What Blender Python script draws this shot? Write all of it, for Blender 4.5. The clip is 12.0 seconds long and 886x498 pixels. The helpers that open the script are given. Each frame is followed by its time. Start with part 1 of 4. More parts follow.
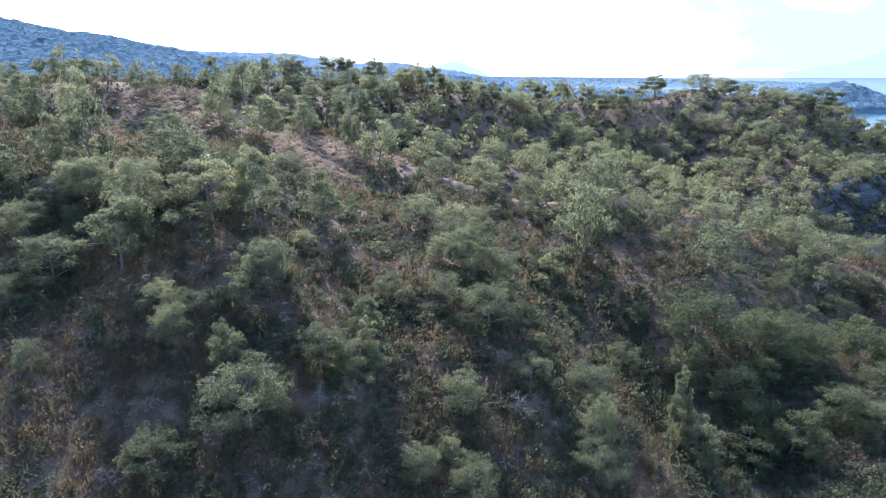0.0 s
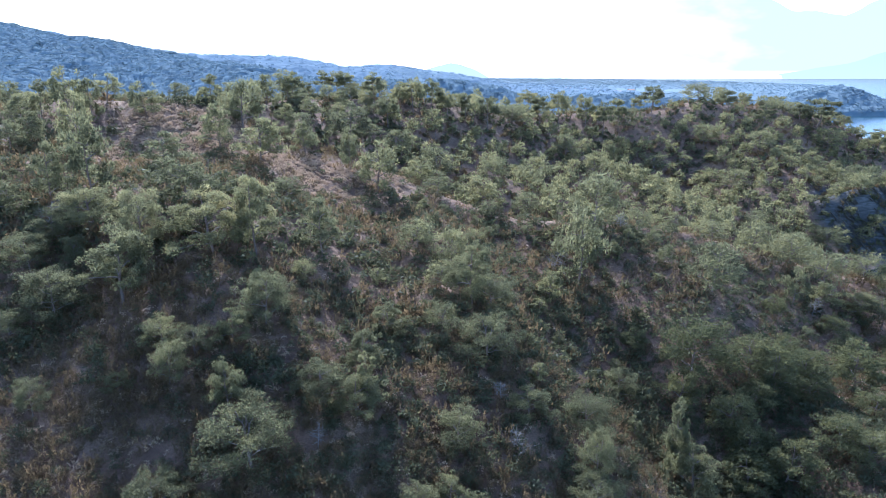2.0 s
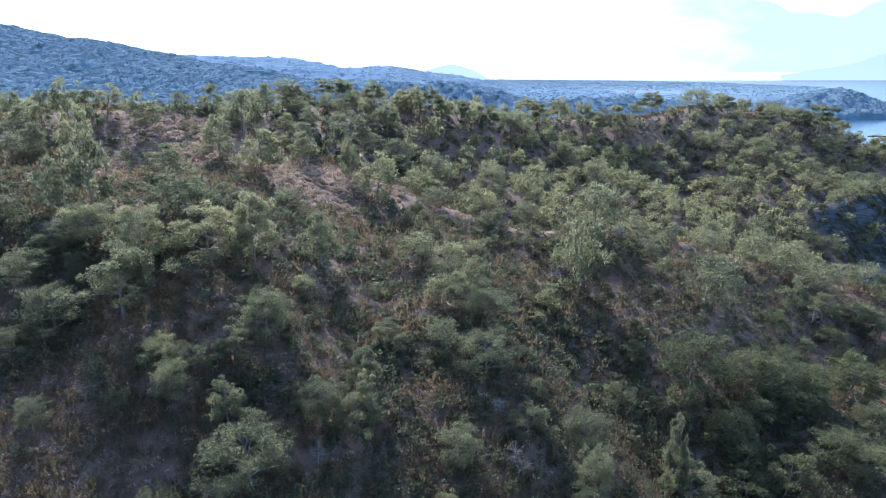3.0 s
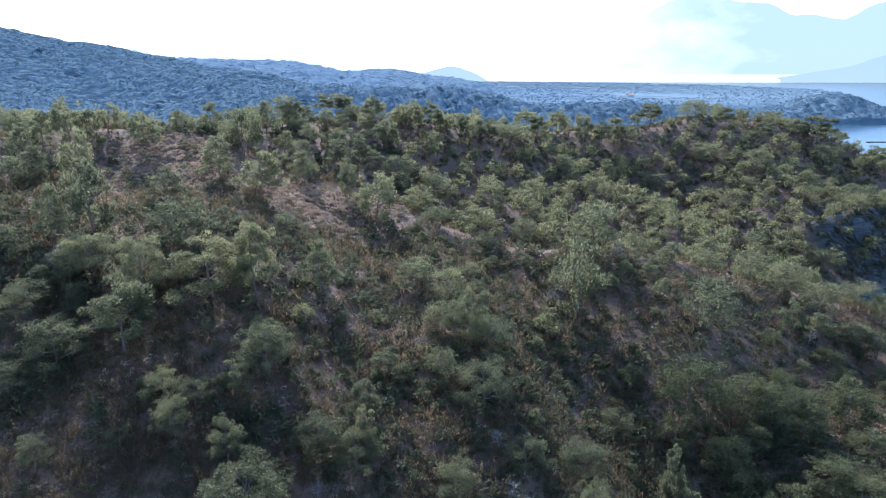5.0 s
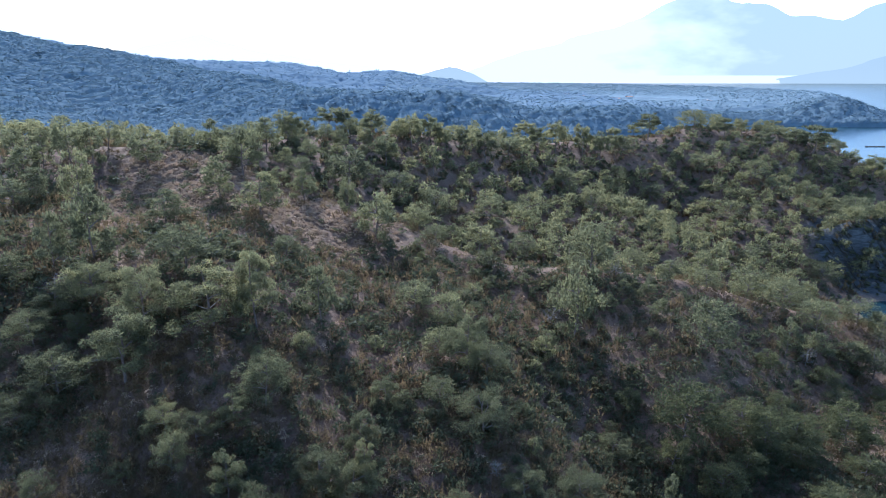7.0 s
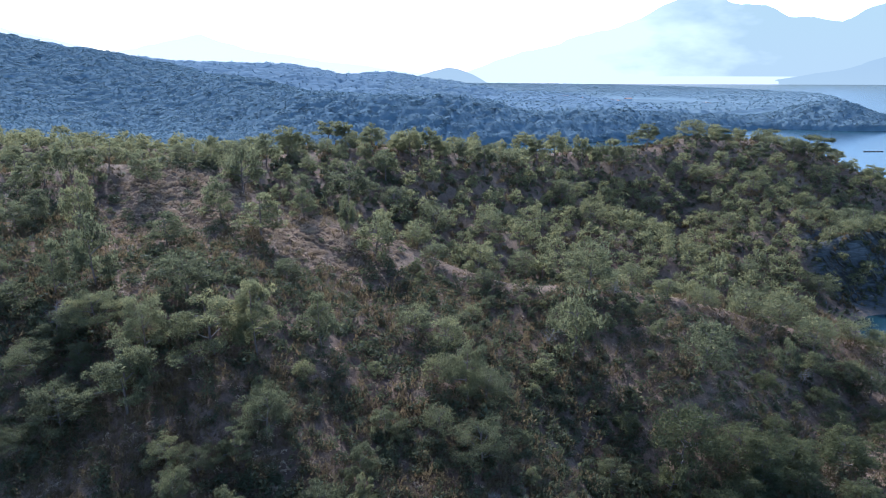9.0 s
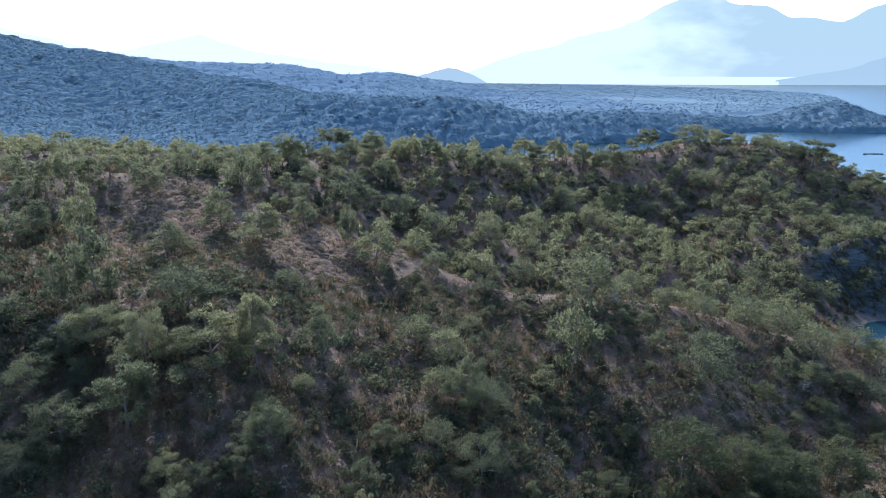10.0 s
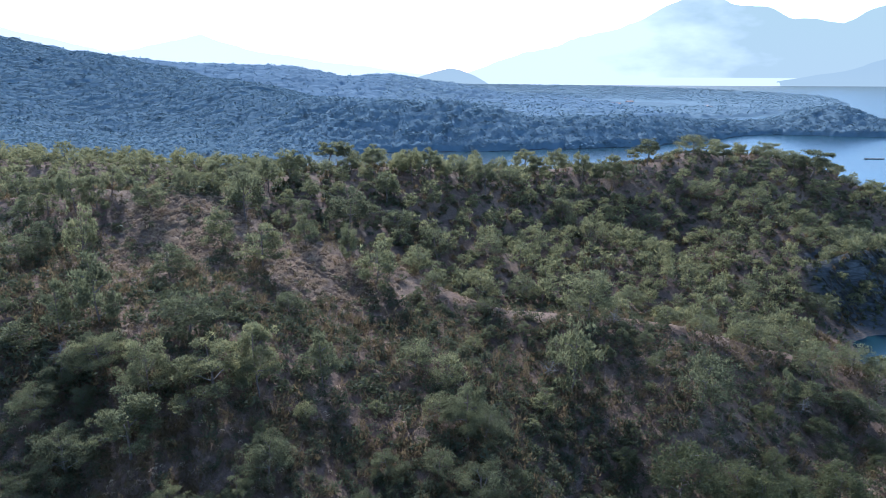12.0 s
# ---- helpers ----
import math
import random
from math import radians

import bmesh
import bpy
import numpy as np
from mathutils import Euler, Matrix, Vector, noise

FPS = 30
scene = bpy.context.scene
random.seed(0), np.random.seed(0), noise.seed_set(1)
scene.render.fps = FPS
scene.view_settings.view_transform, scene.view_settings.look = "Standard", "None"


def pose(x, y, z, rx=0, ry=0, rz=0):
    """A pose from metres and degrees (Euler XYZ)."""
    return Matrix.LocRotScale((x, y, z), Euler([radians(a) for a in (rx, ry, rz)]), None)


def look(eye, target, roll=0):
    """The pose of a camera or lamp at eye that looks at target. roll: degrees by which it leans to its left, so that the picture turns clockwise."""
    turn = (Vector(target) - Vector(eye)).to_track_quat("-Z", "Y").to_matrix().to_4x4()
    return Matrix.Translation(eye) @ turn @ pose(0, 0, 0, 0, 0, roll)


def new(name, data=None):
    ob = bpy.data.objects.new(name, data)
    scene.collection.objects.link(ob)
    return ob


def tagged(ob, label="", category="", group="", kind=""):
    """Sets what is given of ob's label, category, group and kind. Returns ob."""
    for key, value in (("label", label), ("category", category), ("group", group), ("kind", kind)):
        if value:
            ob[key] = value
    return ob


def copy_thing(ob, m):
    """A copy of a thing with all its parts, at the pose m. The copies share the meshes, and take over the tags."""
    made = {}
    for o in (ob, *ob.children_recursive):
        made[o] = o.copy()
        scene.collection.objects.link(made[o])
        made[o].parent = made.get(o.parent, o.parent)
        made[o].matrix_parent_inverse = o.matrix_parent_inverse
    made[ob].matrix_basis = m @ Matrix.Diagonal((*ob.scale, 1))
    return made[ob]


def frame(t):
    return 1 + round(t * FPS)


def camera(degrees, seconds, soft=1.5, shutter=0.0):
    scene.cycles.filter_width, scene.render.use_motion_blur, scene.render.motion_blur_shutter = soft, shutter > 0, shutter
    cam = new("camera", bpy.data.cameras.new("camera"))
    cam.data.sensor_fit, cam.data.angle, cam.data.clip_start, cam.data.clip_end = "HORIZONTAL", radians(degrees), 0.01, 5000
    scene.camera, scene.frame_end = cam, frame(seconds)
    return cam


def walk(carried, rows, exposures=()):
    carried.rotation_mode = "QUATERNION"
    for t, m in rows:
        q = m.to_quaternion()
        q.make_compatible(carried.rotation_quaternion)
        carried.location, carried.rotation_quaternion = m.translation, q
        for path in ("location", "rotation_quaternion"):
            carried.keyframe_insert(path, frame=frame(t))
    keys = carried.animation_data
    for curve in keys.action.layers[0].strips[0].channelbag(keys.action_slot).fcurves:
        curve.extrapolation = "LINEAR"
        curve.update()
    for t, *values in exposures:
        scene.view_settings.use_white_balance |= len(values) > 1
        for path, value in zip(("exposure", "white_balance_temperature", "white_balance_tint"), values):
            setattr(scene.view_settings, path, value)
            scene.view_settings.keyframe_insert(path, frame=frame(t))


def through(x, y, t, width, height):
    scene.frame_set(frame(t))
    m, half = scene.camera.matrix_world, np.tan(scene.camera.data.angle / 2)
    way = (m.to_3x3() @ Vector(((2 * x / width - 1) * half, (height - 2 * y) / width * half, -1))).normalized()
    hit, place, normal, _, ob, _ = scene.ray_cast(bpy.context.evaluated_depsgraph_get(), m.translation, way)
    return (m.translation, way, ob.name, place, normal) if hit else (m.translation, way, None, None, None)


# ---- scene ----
cam = camera(70.0, 12.0, soft=0.85)
METRES, EYE, TILT, LEAN, TURN = 18.0, 40.0, -15.65, 0.0, 0.0
ROWS = [
    (0.0, 0.0, 0.0, 0.0, -0.0, 0.0, 0.0),
    (0.5, 0.0023, -0.005, 0.0407, -0.03, 0.01, 0.02),
    (1.0, 0.0041, -0.0108, 0.0815, -0.05, 0.02, 0.04),
    (1.5, 0.0051, -0.0164, 0.122, -0.06, 0.05, 0.05),
    (2.0, 0.0049, -0.023, 0.1619, -0.09, 0.08, 0.07),
    (2.5, 0.0042, -0.0302, 0.2025, -0.12, 0.13, 0.05),
    (3.0, 0.0052, -0.0378, 0.2432, -0.13, 0.16, 0.03),
    (5.0, 0.0101, -0.0653, 0.4047, -0.18, 0.29, 0.01),
    (5.5, 0.0112, -0.0714, 0.4453, -0.18, 0.3, 0.01),
    (6.0, 0.0117, -0.0777, 0.4858, -0.2, 0.31, 0.01),
    (6.5, 0.0126, -0.0839, 0.5266, -0.22, 0.31, 0.0),
    (7.0, 0.0129, -0.0898, 0.567, -0.23, 0.33, 0.01),
    (9.0, 0.01, -0.1158, 0.7362, -0.31, 0.33, -0.06),
    (9.5, 0.01, -0.1223, 0.7779, -0.31, 0.33, -0.08),
    (10.0, 0.0106, -0.1276, 0.8189, -0.3, 0.34, -0.09),
    (10.5, 0.0097, -0.1332, 0.8605, -0.3, 0.33, -0.11),
    (11.0, 0.0098, -0.1401, 0.9037, -0.27, 0.33, -0.14),
    (11.5, 0.0102, -0.145, 0.9455, -0.26, 0.34, -0.16),
    (12.0, 0.01, -0.151, 0.9881, -0.24, 0.35, -0.19),
]
walk(cam, [(t, pose(0, 0, EYE, TILT, LEAN, TURN) @ pose(METRES * x, METRES * y, METRES * z, 90 + pitch, roll, yaw)) for t, x, y, z, yaw, pitch, roll in ROWS],
     exposures=[(0.0, 1.80, 4800, 15), (5.5, 1.30, 4760, 13), (12.0, 0.98, 4720, 11)])


# ---- world, sun ----
SUN_AZIMUTH, SUN_HEIGHT = -20.0, 39.5      # degrees from +y towards +x, degrees above the horizon
world = bpy.data.worlds.new("sky")
scene.world = world
world.use_nodes = True
wn, wl = world.node_tree.nodes, world.node_tree.links
sky = wn.new("ShaderNodeTexSky")
sky.sky_type, sky.sun_disc = "NISHITA", False
sky.sun_elevation, sky.sun_rotation = radians(SUN_HEIGHT), radians(SUN_AZIMUTH)
sky.air_density, sky.dust_density, sky.ozone_density, sky.altitude = 1.0, 1.4, 0.8, 40
wn["Background"].inputs["Strength"].default_value = 0.15
wl.new(sky.outputs["Color"], wn["Background"].inputs["Color"])
sun = new("sun", bpy.data.lights.new("sun", "SUN"))
sun.data.energy, sun.data.angle, sun.data.color = 4.3, radians(1.4), (1.0, 0.92, 0.79)
_a, _e = radians(SUN_AZIMUTH), radians(SUN_HEIGHT)
SUN_WAY = Vector((math.sin(_a) * math.cos(_e), math.cos(_a) * math.cos(_e), math.sin(_e)))
sun.matrix_world = look(SUN_WAY * 200, (0, 0, 0))


# ---- materials ----
def nodes_of(name):
    mat = bpy.data.materials.new(name)
    mat.use_nodes = True
    tree = mat.node_tree
    tree.nodes.clear()
    return mat, tree.nodes, tree.links


def put(nodes, links, kind, ins=(), **props):
    node = nodes.new(kind)
    for key, value in props.items():
        setattr_plain(node, key, value)
    for key, value in ins:
        if hasattr(value, "is_output"):
            links.new(value, node.inputs[key])
        else:
            node.inputs[key].default_value = value
    return node


def setattr_plain(node, key, value):
    if key == "blend":
        node.blend_type = value
    elif key == "op":
        node.operation = value
    elif key == "data":
        node.data_type = value


def ramp(nodes, links, fac, stops):
    node = nodes.new("ShaderNodeValToRGB")
    band = node.color_ramp
    while len(band.elements) < len(stops):
        band.elements.new(0.5)
    for el, (pos, col) in zip(band.elements, stops):
        el.position, el.color = pos, (*col, 1)
    links.new(fac, node.inputs["Fac"])
    return node.outputs["Color"]


def leaf_material(name, dark, mid, light, glow=0.35, patch=0.25, gloss=0.06, through=1.5):
    """Foliage: each blade takes its own shade, each plant its own hue, and light passes through."""
    mat, n, l = nodes_of(name)
    geo = put(n, l, "ShaderNodeNewGeometry")
    info = put(n, l, "ShaderNodeObjectInfo")
    big = put(n, l, "ShaderNodeTexNoise", [("Vector", geo.outputs["Position"]), ("Scale", patch), ("Detail", 3.0)])
    a = put(n, l, "ShaderNodeMath", [(0, geo.outputs["Random Per Island"]), (1, 0.16)], op="MULTIPLY")
    b = put(n, l, "ShaderNodeMath", [(0, big.outputs["Fac"]), (1, 0.72), (2, a.outputs[0])], op="MULTIPLY_ADD")
    c = put(n, l, "ShaderNodeMath", [(0, info.outputs["Random"]), (1, 0.30), (2, b.outputs[0])], op="MULTIPLY_ADD")
    colour = ramp(n, l, c.outputs[0], [(0.22, dark), (0.58, mid), (0.95, light)])
    soft = put(n, l, "ShaderNodeBsdfPrincipled", [("Base Color", colour), ("Roughness", 0.65), ("Specular IOR Level", gloss)])
    thin = put(n, l, "ShaderNodeHueSaturation", [("Hue", 0.485), ("Saturation", 1.15), ("Value", through), ("Color", colour)])
    back = put(n, l, "ShaderNodeBsdfTranslucent", [("Color", thin.outputs[0])])
    mix = put(n, l, "ShaderNodeMixShader", [(0, glow), (1, soft.outputs[0]), (2, back.outputs[0])])
    out = put(n, l, "ShaderNodeOutputMaterial", [("Surface", mix.outputs[0])])
    return mat


def plain_material(name, lo, hi, scale=3.0, rough=0.85, bump=0.3, fine=40.0):
    mat, n, l = nodes_of(name)
    geo = put(n, l, "ShaderNodeNewGeometry")
    a = put(n, l, "ShaderNodeTexNoise", [("Vector", geo.outputs["Position"]), ("Scale", scale), ("Detail", 6.0), ("Roughness", 0.65)])
    f = put(n, l, "ShaderNodeTexNoise", [("Vector", geo.outputs["Position"]), ("Scale", fine), ("Detail", 3.0)])
    s = put(n, l, "ShaderNodeMath", [(0, a.outputs["Fac"]), (1, f.outputs["Fac"])], op="ADD")
    h = put(n, l, "ShaderNodeMath", [(0, s.outputs[0]), (1, 0.5)], op="MULTIPLY")
    colour = ramp(n, l, h.outputs[0], [(0.35, lo), (0.65, hi)])
    bmp = put(n, l, "ShaderNodeBump", [("Height", h.outputs[0]), ("Strength", bump), ("Distance", 0.1)])
    bsdf = put(n, l, "ShaderNodeBsdfPrincipled", [("Base Color", colour), ("Roughness", rough), ("Specular IOR Level", 0.2), ("Normal", bmp.outputs[0])])
    put(n, l, "ShaderNodeOutputMaterial", [("Surface", bsdf.outputs[0])])
    return mat


def ground_material():
    """Red-brown soil with straw litter and stones; grey rock where it is steep by the water; forest floor tinted
    haze-blue far off.
    """
    mat, n, l = nodes_of("hillside_soil")
    geo = put(n, l, "ShaderNodeNewGeometry")
    pos = geo.outputs["Position"]
    big = put(n, l, "ShaderNodeTexNoise", [("Vector", pos), ("Scale", 0.12), ("Detail", 6.0), ("Roughness", 0.6)])
    mid = put(n, l, "ShaderNodeTexNoise", [("Vector", pos), ("Scale", 0.9), ("Detail", 8.0), ("Roughness", 0.7)])
    fine = put(n, l, "ShaderNodeTexNoise", [("Vector", pos), ("Scale", 7.0), ("Detail", 4.0), ("Roughness", 0.7)])
    soil = ramp(n, l, mid.outputs["Fac"], [(0.32, (0.070, 0.044, 0.030)), (0.5, (0.128, 0.082, 0.054)), (0.68, (0.215, 0.138, 0.088))])
    litter = ramp(n, l, fine.outputs["Fac"], [(0.35, (0.085, 0.057, 0.038)), (0.62, (0.25, 0.172, 0.110))])
    pick = ramp(n, l, big.outputs["Fac"], [(0.42, (0, 0, 0)), (0.60, (1, 1, 1))])
    near = mix_colour(n, l, pick, soil, litter)
    # rock by the water
    xyz = put(n, l, "ShaderNodeSeparateXYZ", [("Vector", pos)])
    low = put(n, l, "ShaderNodeMath", [(0, mid.outputs["Fac"]), (1, 7.0), (2, -5.5)], op="MULTIPLY_ADD")
    tilt = put(n, l, "ShaderNodeSeparateXYZ", [("Vector", geo.outputs["Normal"])])
    steep = put(n, l, "ShaderNodeMath", [(0, tilt.outputs["Z"]), (1, 24.0), (2, -19.5)], op="MULTIPLY_ADD")
    low = put(n, l, "ShaderNodeMath", [(0, steep.outputs[0]), (1, low.outputs[0])], op="ADD")
    low = put(n, l, "ShaderNodeMath", [(0, xyz.outputs["Z"]), (1, low.outputs[0])], op="ADD")
    offs = put(n, l, "ShaderNodeVectorMath", [(0, pos), (1, (108.0, 154.0, 6.0))], op="DISTANCE")
    cliff = put(n, l, "ShaderNodeMath", [(0, offs.outputs["Value"]), (1, 0.5), (2, -7.0)], op="MULTIPLY_ADD")
    low = put(n, l, "ShaderNodeMath", [(0, low.outputs[0]), (1, cliff.outputs[0])], op="MINIMUM")
    rocky = ramp(n, l, put(n, l, "ShaderNodeMath", [(0, low.outputs[0]), (1, 0.2)], op="MULTIPLY").outputs[0], [(0.05, (1, 1, 1)), (0.45, (0, 0, 0))])
    stretch = put(n, l, "ShaderNodeMapping", [("Vector", pos), ("Rotation", (0.5, 0.3, 0.6)), ("Scale", (0.25, 0.25, 1.6))])
    strata = put(n, l, "ShaderNodeTexNoise", [("Vector", stretch.outputs[0]), ("Scale", 1.2), ("Detail", 8.0), ("Roughness", 0.7)])
    rock = ramp(n, l, strata.outputs["Fac"], [(0.35, (0.045, 0.043, 0.038)), (0.52, (0.085, 0.082, 0.073)), (0.7, (0.15, 0.143, 0.128))])
    # beyond the bay the floor colour itself carries the blue-grey of haze
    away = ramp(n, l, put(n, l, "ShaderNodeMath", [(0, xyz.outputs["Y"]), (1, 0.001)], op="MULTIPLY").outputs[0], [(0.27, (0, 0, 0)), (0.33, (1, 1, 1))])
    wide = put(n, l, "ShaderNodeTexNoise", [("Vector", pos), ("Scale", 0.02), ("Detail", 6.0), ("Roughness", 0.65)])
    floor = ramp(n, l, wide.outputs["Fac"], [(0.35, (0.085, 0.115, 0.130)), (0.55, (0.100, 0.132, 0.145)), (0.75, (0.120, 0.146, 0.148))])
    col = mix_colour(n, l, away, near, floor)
    col = mix_colour(n, l, rocky, col, rock)
    hsum = put(n, l, "ShaderNodeMath", [(0, fine.outputs["Fac"]), (1, 0.4), (2, mid.outputs["Fac"])], op="MULTIPLY_ADD")
    bmp = put(n, l, "ShaderNodeBump", [("Height", hsum.outputs[0]), ("Strength", 0.8), ("Distance", 0.4)])
    bsdf = put(n, l, "ShaderNodeBsdfPrincipled", [("Base Color", col), ("Roughness", 0.95), ("Specular IOR Level", 0.1), ("Normal", bmp.outputs[0])])
    put(n, l, "ShaderNodeOutputMaterial", [("Surface", bsdf.outputs[0])])
    return mat


def mix_colour(n, l, fac, a, b):
    node = n.new("ShaderNodeMix")
    node.data_type = "RGBA"
    l.new(fac, node.inputs[0])
    l.new(a, node.inputs[6])
    l.new(b, node.inputs[7])
    return node.outputs[2]


def water_material():
    mat, n, l = nodes_of("sea_water")
    geo = put(n, l, "ShaderNodeNewGeometry")
    a = put(n, l, "ShaderNodeTexNoise", [("Vector", geo.outputs["Position"]), ("Scale", 0.35), ("Detail", 4.0)])
    b = put(n, l, "ShaderNodeTexNoise", [("Vector", geo.outputs["Position"]), ("Scale", 0.012), ("Detail", 4.0)])
    colour = ramp(n, l, b.outputs["Fac"], [(0.4, (0.010, 0.026, 0.032)), (0.65, (0.015, 0.040, 0.046))])
    bmp = put(n, l, "ShaderNodeBump", [("Height", a.outputs["Fac"]), ("Strength", 0.05), ("Distance", 0.3)])
    bsdf = put(n, l, "ShaderNodeBsdfPrincipled", [("Base Color", colour), ("Roughness", 0.22), ("IOR", 1.33), ("Normal", bmp.outputs[0])])
    put(n, l, "ShaderNodeOutputMaterial", [("Surface", bsdf.outputs[0])])
    return mat


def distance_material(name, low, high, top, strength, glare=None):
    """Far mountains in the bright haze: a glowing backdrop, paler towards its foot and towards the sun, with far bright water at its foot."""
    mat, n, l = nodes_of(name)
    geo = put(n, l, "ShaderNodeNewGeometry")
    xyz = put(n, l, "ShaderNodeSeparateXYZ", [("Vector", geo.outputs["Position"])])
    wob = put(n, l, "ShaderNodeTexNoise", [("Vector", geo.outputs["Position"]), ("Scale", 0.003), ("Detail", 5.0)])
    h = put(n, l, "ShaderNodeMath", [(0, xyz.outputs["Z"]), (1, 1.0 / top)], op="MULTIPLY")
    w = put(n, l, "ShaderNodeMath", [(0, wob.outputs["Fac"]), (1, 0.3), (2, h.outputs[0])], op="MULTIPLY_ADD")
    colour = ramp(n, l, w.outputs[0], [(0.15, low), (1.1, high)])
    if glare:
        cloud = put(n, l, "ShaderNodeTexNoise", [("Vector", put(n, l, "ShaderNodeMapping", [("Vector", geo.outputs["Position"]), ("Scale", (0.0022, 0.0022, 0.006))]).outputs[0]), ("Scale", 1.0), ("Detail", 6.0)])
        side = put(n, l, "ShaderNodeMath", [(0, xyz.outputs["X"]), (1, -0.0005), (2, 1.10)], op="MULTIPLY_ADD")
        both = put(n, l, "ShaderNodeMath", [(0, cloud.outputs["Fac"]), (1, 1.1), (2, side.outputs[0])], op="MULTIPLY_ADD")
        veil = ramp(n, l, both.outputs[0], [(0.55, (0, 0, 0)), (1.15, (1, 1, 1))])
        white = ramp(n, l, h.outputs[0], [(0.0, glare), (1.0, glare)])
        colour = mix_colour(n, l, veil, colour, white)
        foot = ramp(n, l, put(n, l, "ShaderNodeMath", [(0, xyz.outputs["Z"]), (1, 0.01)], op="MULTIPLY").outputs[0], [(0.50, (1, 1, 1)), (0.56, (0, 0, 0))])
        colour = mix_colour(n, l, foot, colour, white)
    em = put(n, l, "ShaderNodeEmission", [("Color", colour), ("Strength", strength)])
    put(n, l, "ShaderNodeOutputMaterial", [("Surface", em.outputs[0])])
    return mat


SOIL = ground_material()
WATER = water_material()
NEEDLE = leaf_material("pine_needles", (0.047, 0.049, 0.030), (0.100, 0.102, 0.055), (0.205, 0.192, 0.090), glow=0.58, patch=0.45, through=1.7)
OAKLEAF = leaf_material("oak_leaves", (0.036, 0.040, 0.021), (0.082, 0.085, 0.041), (0.170, 0.160, 0.070), glow=0.45, patch=0.5)
BUSH = leaf_material("evergreen_leaves", (0.034, 0.036, 0.021), (0.066, 0.069, 0.036), (0.120, 0.116, 0.058), glow=0.40, patch=0.7, gloss=0.1)
HEATH = leaf_material("heath_twigs", (0.075, 0.059, 0.032), (0.130, 0.101, 0.054), (0.205, 0.158, 0.080), glow=0.45, patch=0.5)
STRAW = leaf_material("dry_cushion_stalks", (0.16, 0.122, 0.078), (0.29, 0.222, 0.143), (0.45, 0.35, 0.235), glow=0.25)
# far woods: haze of the distance put into the leaf colours as blue-grey
FARLEAF = leaf_material("haze_tinted_canopy", (0.112, 0.148, 0.166), (0.152, 0.192, 0.208), (0.205, 0.242, 0.252), glow=0.12, patch=0.13, gloss=0.0, through=1.25)
DISTLEAF = leaf_material("bluer_haze_canopy", (0.105, 0.138, 0.165), (0.148, 0.186, 0.214), (0.200, 0.240, 0.262), glow=0.12, patch=0.06, gloss=0.0, through=1.25)
LIMB = plain_material("weathered_limbs", (0.085, 0.070, 0.058), (0.20, 0.172, 0.145), 6.0)
BARK = plain_material("pine_bark", (0.075, 0.055, 0.042), (0.22, 0.17, 0.135), 5.0)
DEADWOOD = plain_material("bleached_deadwood", (0.115, 0.098, 0.082), (0.25, 0.22, 0.19), 6.0)
ROCK = plain_material("grey_limestone", (0.075, 0.066, 0.053), (0.17, 0.150, 0.122), 1.2, bump=0.8, fine=9.0)
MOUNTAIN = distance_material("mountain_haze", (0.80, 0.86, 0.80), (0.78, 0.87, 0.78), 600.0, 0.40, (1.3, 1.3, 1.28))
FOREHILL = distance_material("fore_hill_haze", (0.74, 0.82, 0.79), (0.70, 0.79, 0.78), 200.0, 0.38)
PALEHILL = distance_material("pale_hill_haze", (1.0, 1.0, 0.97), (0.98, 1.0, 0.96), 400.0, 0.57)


# ---- the lie of the land ----
RIDGES = [
    # crest points x, y, height; slope of the flanks; rounding of the crest
    ([(-150, 118, 32), (-64, 112, 36.3), (-44, 117, 36.5), (-24, 146, 38), (4, 164, 36), (26, 187, 33), (50, 199, 32), (84, 211, 33), (110, 221, 29), (135, 226, 24), (185, 238, 8)], 0.62, 7),
    ([(-44, 112, 36), (-31, 98, 32.5), (-12, 101, 25), (13, 99, 18.5), (40, 101, 15.5), (69, 103, 9), (88, 108, 4.5), (106, 115, -2)], 0.55, 4),
    ([(-38, 100, 33), (-29, 75, 28.5), (-25, 60, 24), (-22, 48, 17), (-19, 38, 12), (-12, 18, 4.5), (0, -60, 1.5)], 0.60, 12),
    ([(-64, 112, 35.3), (-58, 80, 31), (-50, 58, 25), (-44, 42, 16), (-38, 20, 5), (-40, -60, 2)], 0.62, 12),
    ([(-12, 101, 25), (-2, 80, 22.5), (3, 64, 20), (5, 52, 14), (11, 42, 8.5), (18, 20, 2.5), (20, -60, 1.5)], 0.64, 7),
    ([(26, 187, 32), (34, 165, 24), (42, 150, 18), (50, 138, 10)], 0.5, 6),
    ([(0, 160, 35), (8, 140, 26.5), (14, 125, 19.5), (20, 115, 13)], 0.5, 5),
    ([(84, 211, 32), (84, 185, 23), (84, 165, 14), (90, 144, 3)], 0.5, 7),
    ([(-260, 200, 34), (-110, 188, 33.5), (-60, 200, 29), (-20, 225, 17)], 0.5, 15),
    ([(28, 117, 13), (54, 119, 7), (70, 123, 5.5), (86, 131, 2.5)], 0.5, 5),
    ([(91, 154, 13), (104, 156, 15), (124, 166, 13)], 1.6, 1.5),
    ([(15, -60, 2), (22, 20, 3.5), (44, 52, 5.5), (62, 72, 5.5), (76, 92, 2)], 0.35, 8),
]
